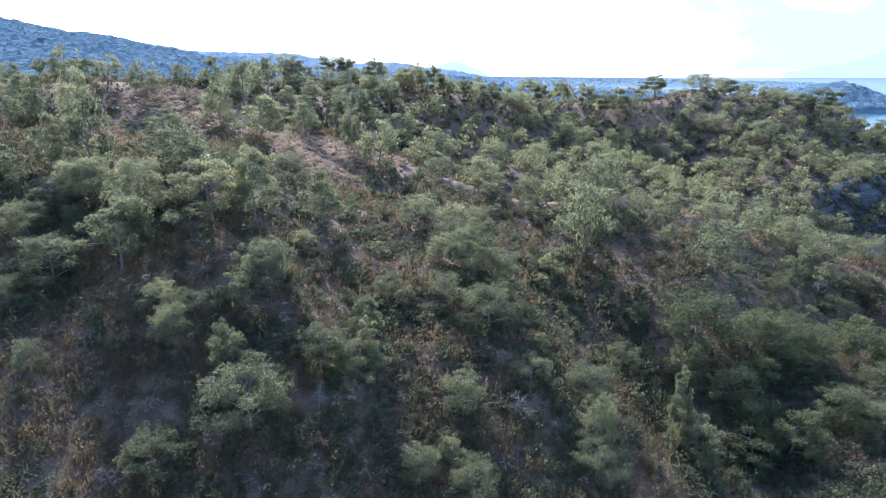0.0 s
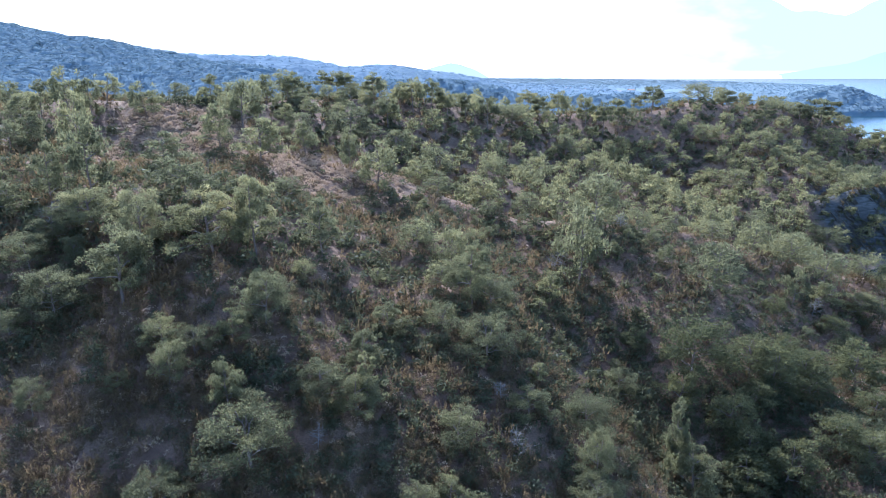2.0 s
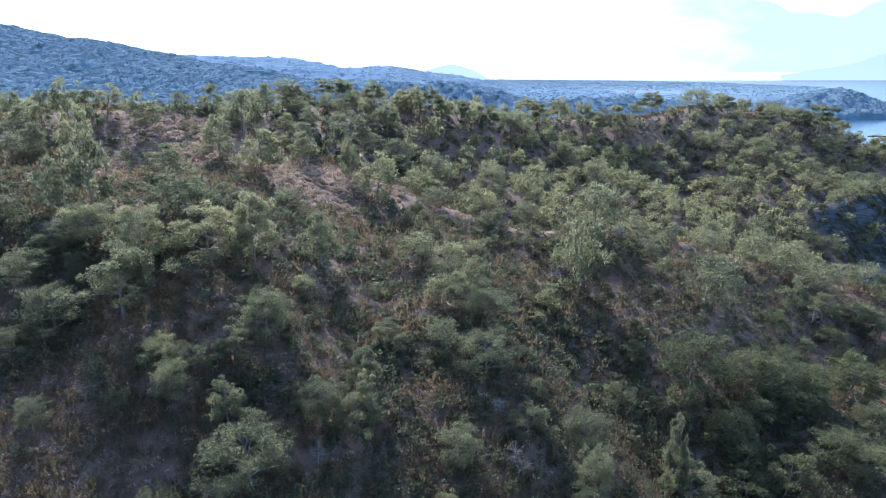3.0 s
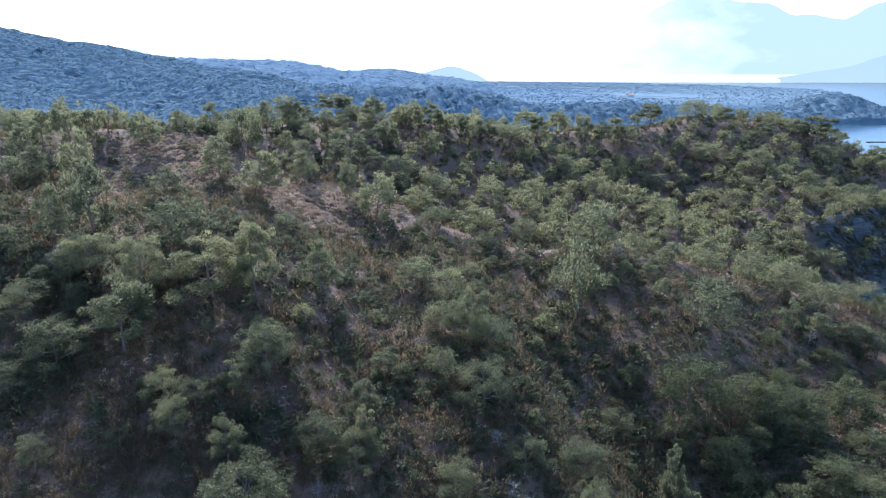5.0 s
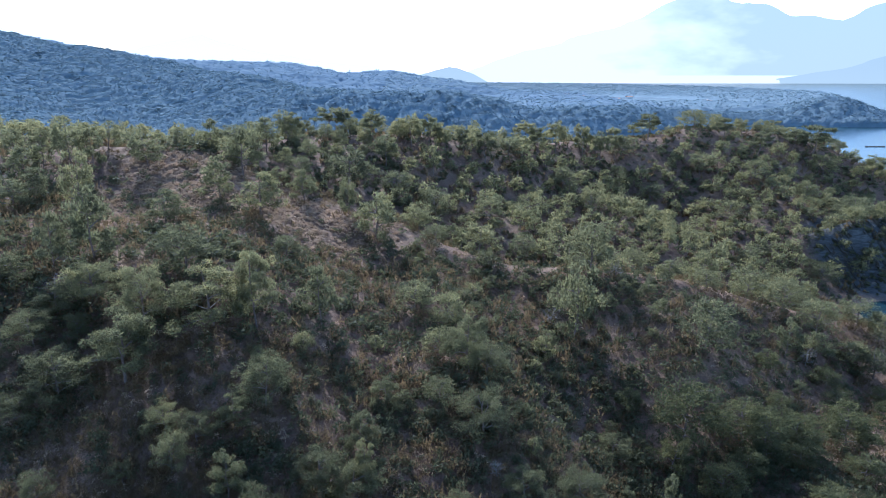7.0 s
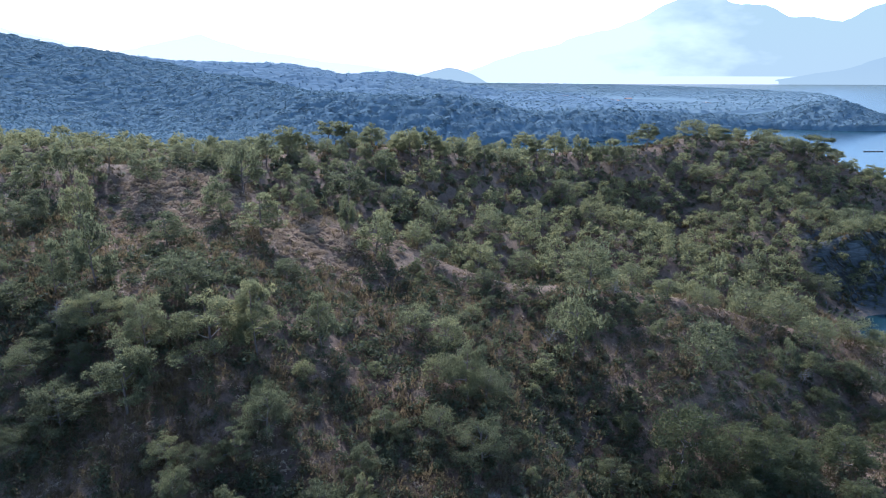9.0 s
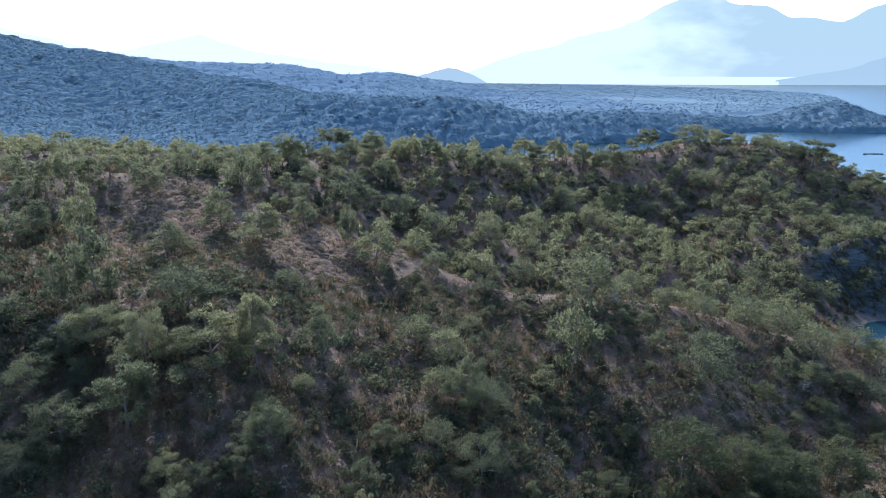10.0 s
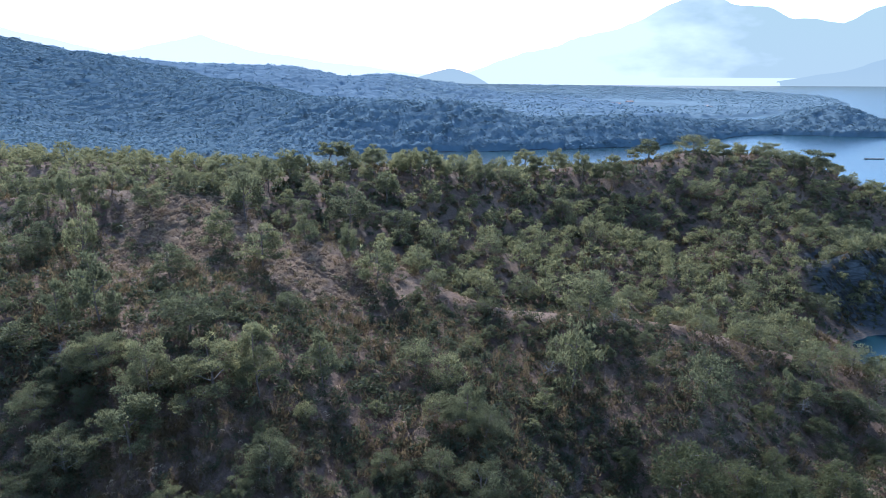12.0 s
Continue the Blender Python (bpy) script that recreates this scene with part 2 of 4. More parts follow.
FAR_RIDGES = [
    ([(-1400, 600, 130), (-900, 640, 119), (-530, 760, 97), (-430, 760, 81), (-340, 735, 62), (-200, 660, 44), (-120, 600, 27)], 0.36, 60),
    ([(-530, 760, 80), (-420, 600, 40), (-330, 480, 14), (-260, 400, 4)], 0.30, 60),
    ([(-160, 600, 30), (-60, 575, 33), (45, 580, 30), (85, 580, 23), (165, 600, 19), (231, 640, 13), (300, 690, 5)], 0.55, 18),
    ([(290, 700, 5), (360, 720, 12), (435, 715, 22), (470, 715, 12), (505, 710, 1)], 0.45, 20),
    ([(-1500, 1500, 140), (-700, 1500, 88), (-560, 1500, 78), (-390, 1530, 74), (-280, 1500, 54), (-200, 1600, 52), (-154, 1650, 56), (-60, 1650, 44), (60, 1700, 24), (200, 1750, 8)], 0.25, 100),
    ([(-150, 440, 5), (-250, 360, 12), (-500, 330, 30)], 0.12, 40),
]
# gentle swells and hollows of the hill: x, y, height at the middle
SWELLS = [
    (-20, 37, -2), (12, 44, -1.4), (-7, 46, -0.4), (-23, 49, -0.7), (-37, 50, -1), (30, 54, -2.8), (-19, 63, 0.5),
    (20, 64, -6.2), (-34, 64, 2.1), (35, 67, 5.4), (51, 70, -1.8), (-46, 74, 2.5), (-3, 75, -0.6), (36, 80, 4.9),
    (-27, 83, -0.4), (19, 83, -0.8), (-10, 96, -0.5), (-33, 97, -1.5), (24, 98, 2.3), (-58, 102, 1.8),
]
SWELLS_UPPER = [
    (-4, 108, 0.9), (46, 108, 0.6), (-34, 110, -0.4), (-17, 118, 2.7), (89, 140, -2.6), (72, 141, 2.8), (20, 141, -4.3),
    (-26, 147, -1.1), (110, 164, 1.9), (76, 165, -1.7), (58, 176, -4.9), (23, 179, -1.7), (105, 180, -0.8), (66, 203, -0.8),
    (125, 207, -2.7), (83, 211, 0.5), (121, 238, 6.3),
]
_table = np.random.RandomState(5).rand(256, 256)


def value_noise(x, y):
    xi, yi = np.floor(x).astype(int), np.floor(y).astype(int)
    fx, fy = x - xi, y - yi
    fx, fy = fx * fx * (3 - 2 * fx), fy * fy * (3 - 2 * fy)
    g = lambda i, j: _table[(xi + i) % 256, (yi + j) % 256]
    return (g(0, 0) * (1 - fx) + g(1, 0) * fx) * (1 - fy) + (g(0, 1) * (1 - fx) + g(1, 1) * fx) * fy


def fbm(x, y, size, octaves=4):
    total, amp, norm = 0.0, 1.0, 0.0
    for k in range(octaves):
        total = total + amp * (value_noise(x / size * 2 ** k + 17 * k, y / size * 2 ** k + 9 * k) - 0.5)
        norm += amp
        amp *= 0.5
    return 2 * total / norm


def over(ridges, x, y, soft):
    acc = np.zeros_like(x)
    for crest, slope, rounding in ridges:
        best = np.full_like(x, -90.0)
        for (ax, ay, ah), (bx, by, bh) in zip(crest, crest[1:]):
            dx, dy = bx - ax, by - ay
            u = np.clip(((x - ax) * dx + (y - ay) * dy) / (dx * dx + dy * dy), 0, 1)
            d = np.hypot(x - ax - u * dx, y - ay - u * dy)
            best = np.maximum(best, ah + u * (bh - ah) - slope * (np.sqrt(d * d + rounding ** 2) - rounding))
        acc += np.exp(np.clip(best / soft, -40, 60))
    return soft * np.log(acc + 1e-12)


def swell(x, y):
    """Height added by the swells; they widen up the hill."""
    return sum(h * np.exp(-((x - cx) ** 2 + (y - cy) ** 2) / (9 + 0.07 * cy) ** 2) for cx, cy, h in SWELLS + SWELLS_UPPER)


def land(x, y):
    """The height of the ground above the sea."""
    x, y = np.asarray(x, float), np.asarray(y, float)
    near = over(RIDGES, x, y, 1.5) + swell(x, y) + 1.3 * fbm(x, y, 16.0) + 0.35 * fbm(x + 50, y, 3.5, 3)
    far = over(FAR_RIDGES, x, y, 5.0) + 6.5 * fbm(x + 400, y, 95.0)
    flat = 3.5 - 60 * np.clip(np.hypot(x / 1200, (y - 2800) / 1850) - 1, 0, 1) + 1.5 * fbm(x, y, 200.0)
    return np.maximum(np.maximum(near, np.maximum(far, flat)), -5.0)


def land_at(x, y):
    return float(land(np.array([x]), np.array([y]))[0])


# ---- mesh helpers ----
def mesh_of(name, verts, faces, mats, slots=None, smooth=False):
    """A mesh from arrays of vertices and triangles (or quads)."""
    verts, faces = np.asarray(verts, np.float32), np.asarray(faces, np.int32)
    me = bpy.data.meshes.new(name)
    k = faces.shape[1]
    me.vertices.add(len(verts))
    me.vertices.foreach_set("co", verts.ravel())
    me.loops.add(faces.size)
    me.loops.foreach_set("vertex_index", faces.ravel())
    me.polygons.add(len(faces))
    me.polygons.foreach_set("loop_start", np.arange(0, faces.size, k, dtype=np.int32))
    for m in mats:
        me.materials.append(m)
    if slots is not None:
        me.polygons.foreach_set("material_index", np.asarray(slots, np.int32))
    me.polygons.foreach_set("use_smooth", np.full(len(faces), smooth))
    me.update(calc_edges=True)
    me.validate()
    return me


def part(name, me, parent, label=""):
    ob = new(name, me)
    ob.parent = parent
    return tagged(ob, label) if label else ob


def unit(v):
    return v / (np.linalg.norm(v, axis=-1, keepdims=True) + 1e-9)


def blades(rng, at, way, length, width):
    """A thin three-cornered blade from each place along its way: vertices and triangles."""
    n = len(at)
    side = unit(np.cross(way, rng.normal(size=(n, 3))))
    L = (length * rng.uniform(0.6, 1.3, n))[:, None]
    W = (width * rng.uniform(0.6, 1.3, n))[:, None]
    v = np.stack([at - side * W * 0.5, at + side * W * 0.5, at + way * L], 1).reshape(-1, 3)
    return v, np.arange(3 * n).reshape(-1, 3)


def scales(rng, at, face, size, wide=0.8, loose=0.45):
    """A small three-cornered leaf at each place, lying across the given facing with some disorder: vertices and triangles."""
    n = len(at)
    face = unit(face + rng.normal(size=(n, 3)) * loose)
    way = unit(np.cross(face, rng.normal(size=(n, 3))))
    side = np.cross(way, face)
    L = (size * rng.uniform(0.6, 1.3, n))[:, None]
    W = L * wide * rng.uniform(0.7, 1.2, (n, 1))
    v = np.stack([at - side * W * 0.5 - way * L * 0.4, at + side * W * 0.5 - way * L * 0.4, at + way * L * 0.6 + face * L * 0.25], 1).reshape(-1, 3)
    return v, np.arange(3 * n).reshape(-1, 3)


def joined(pieces):
    vs, fs, k = [], [], 0
    for v, f in pieces:
        vs.append(v)
        fs.append(f + k)
        k += len(v)
    return np.concatenate(vs), np.concatenate(fs)


def tube(points, radii, sides=6):
    """A tapered tube along a bent line."""
    points, radii = np.asarray(points, float), np.asarray(radii, float)
    n = len(points)
    way = unit(np.gradient(points, axis=0))
    ref = np.where(np.abs(way[:, 2:3]) > 0.9, [[1.0, 0, 0]], [[0, 0, 1.0]])
    u = unit(np.cross(way, ref))
    w = np.cross(way, u)
    a = np.arange(sides) / sides * 2 * math.pi
    ring = points[:, None] + radii[:, None, None] * (np.cos(a)[None, :, None] * u[:, None] + np.sin(a)[None, :, None] * w[:, None])
    f = []
    for i in range(n - 1):
        for j in range(sides):
            p, q = i * sides + j, i * sides + (j + 1) % sides
            f += [(p, q, q + sides), (p, q + sides, p + sides)]
    return ring.reshape(-1, 3), np.array(f)


def bent(rng, a, b, n, wobble, sag=0.0):
    s = np.linspace(0, 1, n)[:, None]
    line = np.asarray(a)[None] * (1 - s) + np.asarray(b)[None] * s
    off = np.cumsum(rng.normal(size=(n, 3)), 0) * wobble
    off -= s * off[-1] * 0.6
    off[0] = 0
    line = line + off
    line[:, 2] += sag * np.sin(s[:, 0] * math.pi)
    return line


# ---- pines ----
def clump(rng, centre, radius, count, blade, flat=0.7, wide=0.62, spiky=0.75):
    """A small rounded clump of leaves: most lie over its outside, some stand out of it."""
    d = unit(rng.normal(size=(count, 3)) + [0, 0, 0.35])
    at = centre + d * (radius * rng.uniform(0.3, 1.0, count) ** 0.5)[:, None] * [1.0, 1.0, flat]
    k = int(count * spiky)
    way = unit(d[:k] * 0.9 + rng.normal(size=(k, 3)) * 0.4 + [0, 0, 0.3])
    return joined([blades(rng, at[:k], way, blade, blade * 0.42), scales(rng, at[k:], d[k:] + [0, 0, 0.3], blade, wide)])


def pine_shape(seed, habit, tufts, blade):
    """Arrays for one pine, 1 m high and about 1 m wide: trunk, limbs, needles. habit: A dome, B open pads, C upright, D flat top."""
    rng = np.random.RandomState(seed)
    lean = rng.uniform(-0.10, 0.10, 2)
    top = np.array([lean[0], lean[1], 0.88])
    trunk_line = bent(rng, (0, 0, -0.06), top, 8, 0.014)
    trunk = tube(trunk_line, np.linspace(0.022, 0.006, 8), 6)
    limbs, clumps = [], []
    count = {"A": 15, "B": 12, "C": 15, "D": 11}[habit]
    turn = rng.uniform(0, 6.28)
    gap = rng.uniform(0, 6.28)
    for i in range(count):
        u = (i + 0.5) / count
        turn += 2.4 + rng.uniform(-0.4, 0.4)
        if habit == "A":
            start, reach, rise, rad = 0.30 + 0.45 * u, 0.43 * math.sqrt(max(0.05, 1 - (u * 0.97) ** 2)), 0.08 + 0.18 * u, 0.125
        elif habit == "B":
            start, reach, rise, rad = 0.30 + 0.50 * u, (0.47 - 0.26 * u) * rng.uniform(0.7, 1.1), rng.uniform(0.03, 0.15), 0.105
        elif habit == "D":
            start, reach, rise, rad = 0.50 + 0.34 * u, (0.47 - 0.22 * u) * rng.uniform(0.7, 1.1), rng.uniform(0.02, 0.10), 0.09
        else:
            start, reach, rise, rad = 0.20 + 0.62 * u, (0.42 - 0.26 * u) * rng.uniform(0.7, 1.15), rng.uniform(-0.03, 0.08), 0.09
        reach *= 1 - 0.28 * max(0.0, math.cos(turn - gap))
        base = trunk_line[min(7, int(start / 0.88 * 7))]
        tip = base + np.array([math.cos(turn) * reach, math.sin(turn) * reach, rise])
        line = bent(rng, base, tip, 6, 0.013, 0.015)
        pieces = [tube(line, np.linspace(0.010, 0.004, 6), 4)]
        clumps.append((tip, rad * rng.uniform(0.8, 1.2)))
        for k in range({"A": 5, "B": 5, "C": 3, "D": 5}[habit]):
            swing, far = rng.uniform(-1.3, 1.3), rng.uniform(0.8, 1.9)
            root = line[2 + k % 4]
            end = root + np.array([math.cos(turn + swing), math.sin(turn + swing), rng.uniform(0.0, 0.5 if habit == "A" else 0.28)]) * rad * far
            if k % 2 == 0:
                pieces.append(tube(bent(rng, root, end, 3, 0.008), [0.006, 0.004, 0.002], 3))
            clumps.append((end, rad * rng.uniform(0.55, 1.05)))
        limbs.append(joined(pieces))
    for _ in range({"A": 9, "B": 4, "C": 2, "D": 3}[habit]):
        spread = {"A": 0.17, "B": 0.10, "C": 0.04, "D": 0.14}[habit]
        clumps.append((top + rng.normal(size=3) * [spread, spread, 0.025] + [0, 0, 0.02], 0.085 * rng.uniform(0.7, 1.2)))
    weight = sum(r * r for _, r in clumps)
    flat = 0.55 if habit == "D" else 0.75
    needles = [clump(rng, c, r, max(5, int(2 * tufts * r * r / weight)), blade, flat) for c, r in clumps]
    return trunk, limbs, joined(needles)


PINE_LABEL = {"D": "flat-topped umbrella pine with a bare trunk on the ridge",
              "A": "round-crowned green pine standing in the scrub of the hillside",
              "B": "open-crowned green pine with bare grey limbs on the slope",
              "C": "slender upright pine with thin tiered branches on the slope"}


def make_pine(seed, habit, tufts, blade, leaf=None):
    trunk, limbs, needles = pine_shape(seed, habit, tufts, blade)
    if leaf:
        tree = tagged(new("oak_tree"), "dark round evergreen oak crowded in the gully", "oak tree", "oaks of the gully")
    else:
        tree = tagged(new("pine_tree"), PINE_LABEL[habit], "pine tree", "pines of the hillside")
    stem = part("trunk", mesh_of("trunk", *trunk, [BARK], smooth=True), tree, "grey-brown bark trunk")
    for v, f in limbs[::2]:
        part("limb", mesh_of("limb", v, f, [LIMB], smooth=True), stem, "pale weathered limb")
    part("crown", mesh_of("crown", *needles, [leaf or NEEDLE]), tree, "dense dark green leaves" if leaf else "yellow-green needle clumps")
    return tree


# -- placed pines: x, y, height, crown width, habit
PINES_FOOT = [
    (-31.4, 43.8, 3.3, 2.6, "A"), (-25.4, 45.6, 1.8, 2.5, "A"), (-23.4, 49.4, 2.9, 3.5, "A"), (-21.8, 46.4, 4.1, 3.1, "A"), (-20.5, 49, 2.5, 3.5, "A"),
    (-19.8, 37.6, 3.3, 4.6, "A"), (-16.8, 45, 4.6, 3.5, "B"), (-14, 41, 5, 6.7, "A"), (-9.7, 47.1, 3.7, 5.1, "B"), (-6.9, 46.5, 3.9, 5.3, "B"),
    (-6.2, 48.6, 4.5, 3, "C"), (-1.9, 40, 3.4, 3.3, "A"), (0.8, 41.6, 3.4, 3.2, "B"), (1.4, 46.6, 4, 3.9, "A"), (2.4, 39.8, 3.8, 3.7, "A"),
    (12.4, 44, 3.6, 5, "A"), (13.2, 47.4, 5.3, 3.3, "A"),
]
PINES_LOWER_SLOPE = [
    (-39.6, 58.6, 3.5, 4.8, "A"), (-39.3, 61.9, 3.7, 5, "B"), (-37.2, 51, 2.9, 3.8, "A"), (-35.7, 59.2, 3.4, 2.3, "A"), (-35.7, 63.6, 4.9, 5.7, "A"),
    (-34.7, 53.8, 5.1, 5.8, "A"), (-29.5, 61.3, 6.5, 4.9, "A"), (-29.2, 55, 7.7, 8, "B"), (-23.2, 61.5, 7, 9.7, "B"), (-19.1, 63.3, 8.8, 6, "B"),
    (-17.8, 50.4, 3.7, 4, "B"), (-15.6, 53.2, 5, 5, "A"), (-6.9, 51.8, 4, 3.7, "B"), (-5.4, 58.4, 3.6, 4, "B"), (3.4, 64.6, 7.3, 5.9, "B"),
    (4.6, 56.5, 4.5, 6.3, "A"), (5.7, 65.7, 4.2, 5.8, "A"), (7.8, 50.8, 3.4, 4.8, "B"), (13.7, 53.9, 3.6, 5.1, "A"), (20.1, 64.2, 3.8, 5.3, "B"),
    (22.4, 53.6, 9.1, 3.7, "C"), (23.9, 52.1, 5.8, 6, "B"),
]
PINES_UPPER_SLOPE = [
    (-56.9, 89.1, 4.9, 5.6, "B"), (-56.7, 84.4, 4.3, 5.8, "B"), (-50.6, 88.1, 9.6, 5.9, "B"), (-45.4, 66.3, 3.8, 5.3, "B"), (-43.1, 69.3, 7.5, 4.5, "B"),
    (-39.7, 71.7, 9.8, 6.6, "B"), (-37.2, 85.6, 5.1, 6.7, "B"), (-33.4, 97.3, 7.2, 6.1, "B"), (-28.2, 69.3, 5.9, 7, "B"), (-26.3, 92.5, 7.1, 8, "B"),
    (-20.1, 81.8, 3, 4.2, "A"), (-13.2, 68.1, 7, 5.2, "B"), (-9.9, 97, 8.6, 8.4, "B"), (-3, 76, 4.5, 5.4, "A"), (-0.1, 67, 3.5, 3.9, "A"),
    (1, 73.5, 5, 4.8, "A"), (13.8, 76.9, 4.5, 4.5, "C"), (19.1, 83.9, 12, 8.3, "B"), (36, 80.3, 7.3, 7.7, "A"), (52.3, 89, 6.6, 4.7, "B"),
    (58.7, 91.7, 5, 6.6, "B"), (60.9, 96.3, 6.4, 6.9, "A"), (64.7, 92.1, 4.1, 5.4, "A"), (67.5, 90.2, 5.6, 7, "B"),
]
PINES_SPUR = [
    (-8.5, 124.6, 5.1, 6.8, "A"), (-3.5, 108.1, 5.9, 7.4, "B"), (-0.6, 99.7, 3.6, 5, "A"), (-0.4, 122.6, 7.3, 6.7, "A"), (6.7, 104.1, 6.3, 7.7, "B"),
    (10.4, 128.1, 5.3, 7, "A"), (15.2, 114.9, 4.9, 5.8, "A"), (24.2, 98.1, 8.7, 8.2, "A"), (37.8, 100.2, 3.4, 4.7, "B"), (38.6, 121.1, 6, 6.7, "A"),
    (43.5, 98.9, 3.4, 5.6, "A"), (46.7, 109, 8.6, 6.6, "B"), (52.1, 102.6, 5.2, 6.3, "A"), (58.2, 101.8, 5.3, 6.8, "A"), (71.7, 102, 5, 6.9, "A"),
    (73.3, 98.7, 5.2, 6.6, "A"),
]
PINES_CREST = [
    (-72.7, 110.2, 4.8, 4.8, "B"), (-65.4, 100.5, 4.6, 5.3, "B"), (-63, 102.1, 6.3, 4.9, "C"), (-58.7, 102.7, 8.4, 6.8, "B"), (-56.6, 110.1, 5.2, 5.8, "B"),
    (-55.7, 103.6, 7.1, 5.5, "C"), (-47.5, 105.2, 6.4, 7, "B"), (-41.7, 117.7, 6, 4.7, "C"), (-33.9, 110.4, 9, 8.3, "B"), (-33.3, 123.9, 6.8, 6.5, "B"),
    (-30.6, 131.1, 6.9, 6.3, "B"), (-29.8, 132.6, 6.3, 5.8, "D"), (-22.6, 106.5, 6.2, 5.8, "B"), (-17.1, 118.6, 8.3, 9.6, "B"), (-15, 104.2, 7.3, 4.2, "B"),
    (-11.2, 134, 8.1, 7.7, "D"), (20.6, 141.4, 6.1, 8.4, "A"), (71.8, 141.4, 6.1, 7.2, "A"), (89.1, 141, 5.2, 7.3, "A"),
]
PINES_FLANK = [
    (-25.7, 147.8, 6.6, 9.1, "D"), (-22.1, 148.3, 6.3, 5.9, "D"), (-14.6, 145, 7.7, 6.3, "D"), (-9.9, 145.9, 6.3, 5.1, "D"), (-6.1, 147.1, 9.4, 7.7, "D"),
    (-2.7, 151.8, 8.3, 6.6, "D"), (1.7, 150.8, 7.3, 5.3, "D"), (5.8, 154, 6.9, 4.6, "D"), (11, 154.9, 8.4, 8.2, "D"), (17.6, 163.6, 5.8, 8, "A"),
    (23.1, 180, 7.2, 7.9, "D"), (26.6, 175.3, 8.4, 5.6, "D"), (31.9, 162.2, 5.9, 8, "A"), (33.3, 182.8, 9.9, 6.7, "D"), (37.1, 152.3, 6.1, 7.6, "A"),
    (40.9, 184.2, 10.5, 6.8, "D"), (46.1, 184, 10.5, 7.1, "D"), (52.1, 189.4, 10.5, 6.7, "D"), (58.7, 176.2, 6.3, 8.8, "A"), (76.6, 165.8, 6, 8.3, "A"),
    (77, 188, 6.7, 9.3, "A"), (91.2, 182.7, 6.5, 9, "A"), (105.5, 180.3, 6.5, 9, "B"), (110, 164.2, 9, 10.5, "A"),
]
PINES_SKYLINE = [
    (54.2, 191.2, 6.8, 9.4, "A"), (65.8, 203.4, 8.4, 10.7, "D"), (83.4, 211.3, 6.2, 11, "A"), (89.7, 202.2, 8.5, 7.5, "D"), (100.6, 201.5, 9.1, 7.8, "D"),
    (101.5, 216.1, 5.3, 5.7, "D"), (118.4, 214.5, 8.3, 8, "D"), (120.9, 238, 9.4, 9.4, "D"), (125.6, 207.3, 7.4, 10.2, "A"), (126.7, 216.5, 11, 15.3, "D"),
    (138.7, 221.9, 5.1, 5.9, "D"), (143.8, 209.5, 9.6, 9.4, "D"),
]
OAKS_GULLY = [
    (34.2, 55, 5.8, 5.8, "B"), (41, 57.3, 4.4, 6.6, "B"), (37.2, 63.4, 3.2, 5.3, "B"),
    (48.5, 63.6, 3.6, 5.6, "B"), (31.2, 56.9, 5.5, 4.6, "A"), (41.4, 64.6, 3.1, 5.1, "A"), (31, 60.7, 4.7, 5.4, "A"),
    (42.2, 54.7, 3.6, 4.9, "A"), (30.5, 54.8, 4.4, 6.1, "B"), (34.6, 62.9, 3.4, 5.6, "B"), (26.1, 63.4, 5.2, 4.6, "B"), (37.5, 65.5, 5.4, 5.3, "A"),
    (28.8, 66.7, 7.4, 8, "A"), (42.5, 67.2, 5, 5.4, "A"), (35.7, 67.2, 5.1, 5.7, "A"), (43.6, 67.4, 3.2, 5.3, "B"), (51, 70.9, 6.9, 7.9, "B"),
]
# -- end of placed pines


# ---- ground and sea ----
def spaced(inner, step, outer, growth):
    """Coordinates with even steps inside and growing ones outside."""
    lo, hi = inner
    mid = list(np.arange(lo, hi + 0.01, step))
    s, v = step, hi
    while v < outer[1]:
        s *= growth
        v += s
        mid.append(v)
    s, v = step, lo
    while v > outer[0]:
        s *= growth
        v -= s
        mid.insert(0, v)
    return np.array(mid)


def build_ground():
    gx = spaced((-110, 140), 2.3, (-4800, 4800), 1.045)
    gy = spaced((20, 245), 2.3, (-600, 4800), 1.03)
    X, Y = np.meshgrid(gx, gy)
    Z = land(X.ravel(), Y.ravel())
    nx, ny = len(gx), len(gy)
    i = (np.arange(ny - 1)[:, None] * nx + np.arange(nx - 1)[None]).ravel()
    f = np.stack([i, i + 1, i + nx + 1, i + nx], 1)
    v = np.stack([X.ravel(), Y.ravel(), Z], 1)
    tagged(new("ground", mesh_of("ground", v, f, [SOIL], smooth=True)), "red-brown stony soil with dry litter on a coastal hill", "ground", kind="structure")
    s = 4800.0
    tagged(new("water", mesh_of("water", [(-s, -s, 0), (s, -s, 0), (s, s, 0), (-s, s, 0)], [(0, 1, 2, 3)], [WATER])), "calm blue sea of a sheltered bay", "sea", kind="structure")


build_ground()


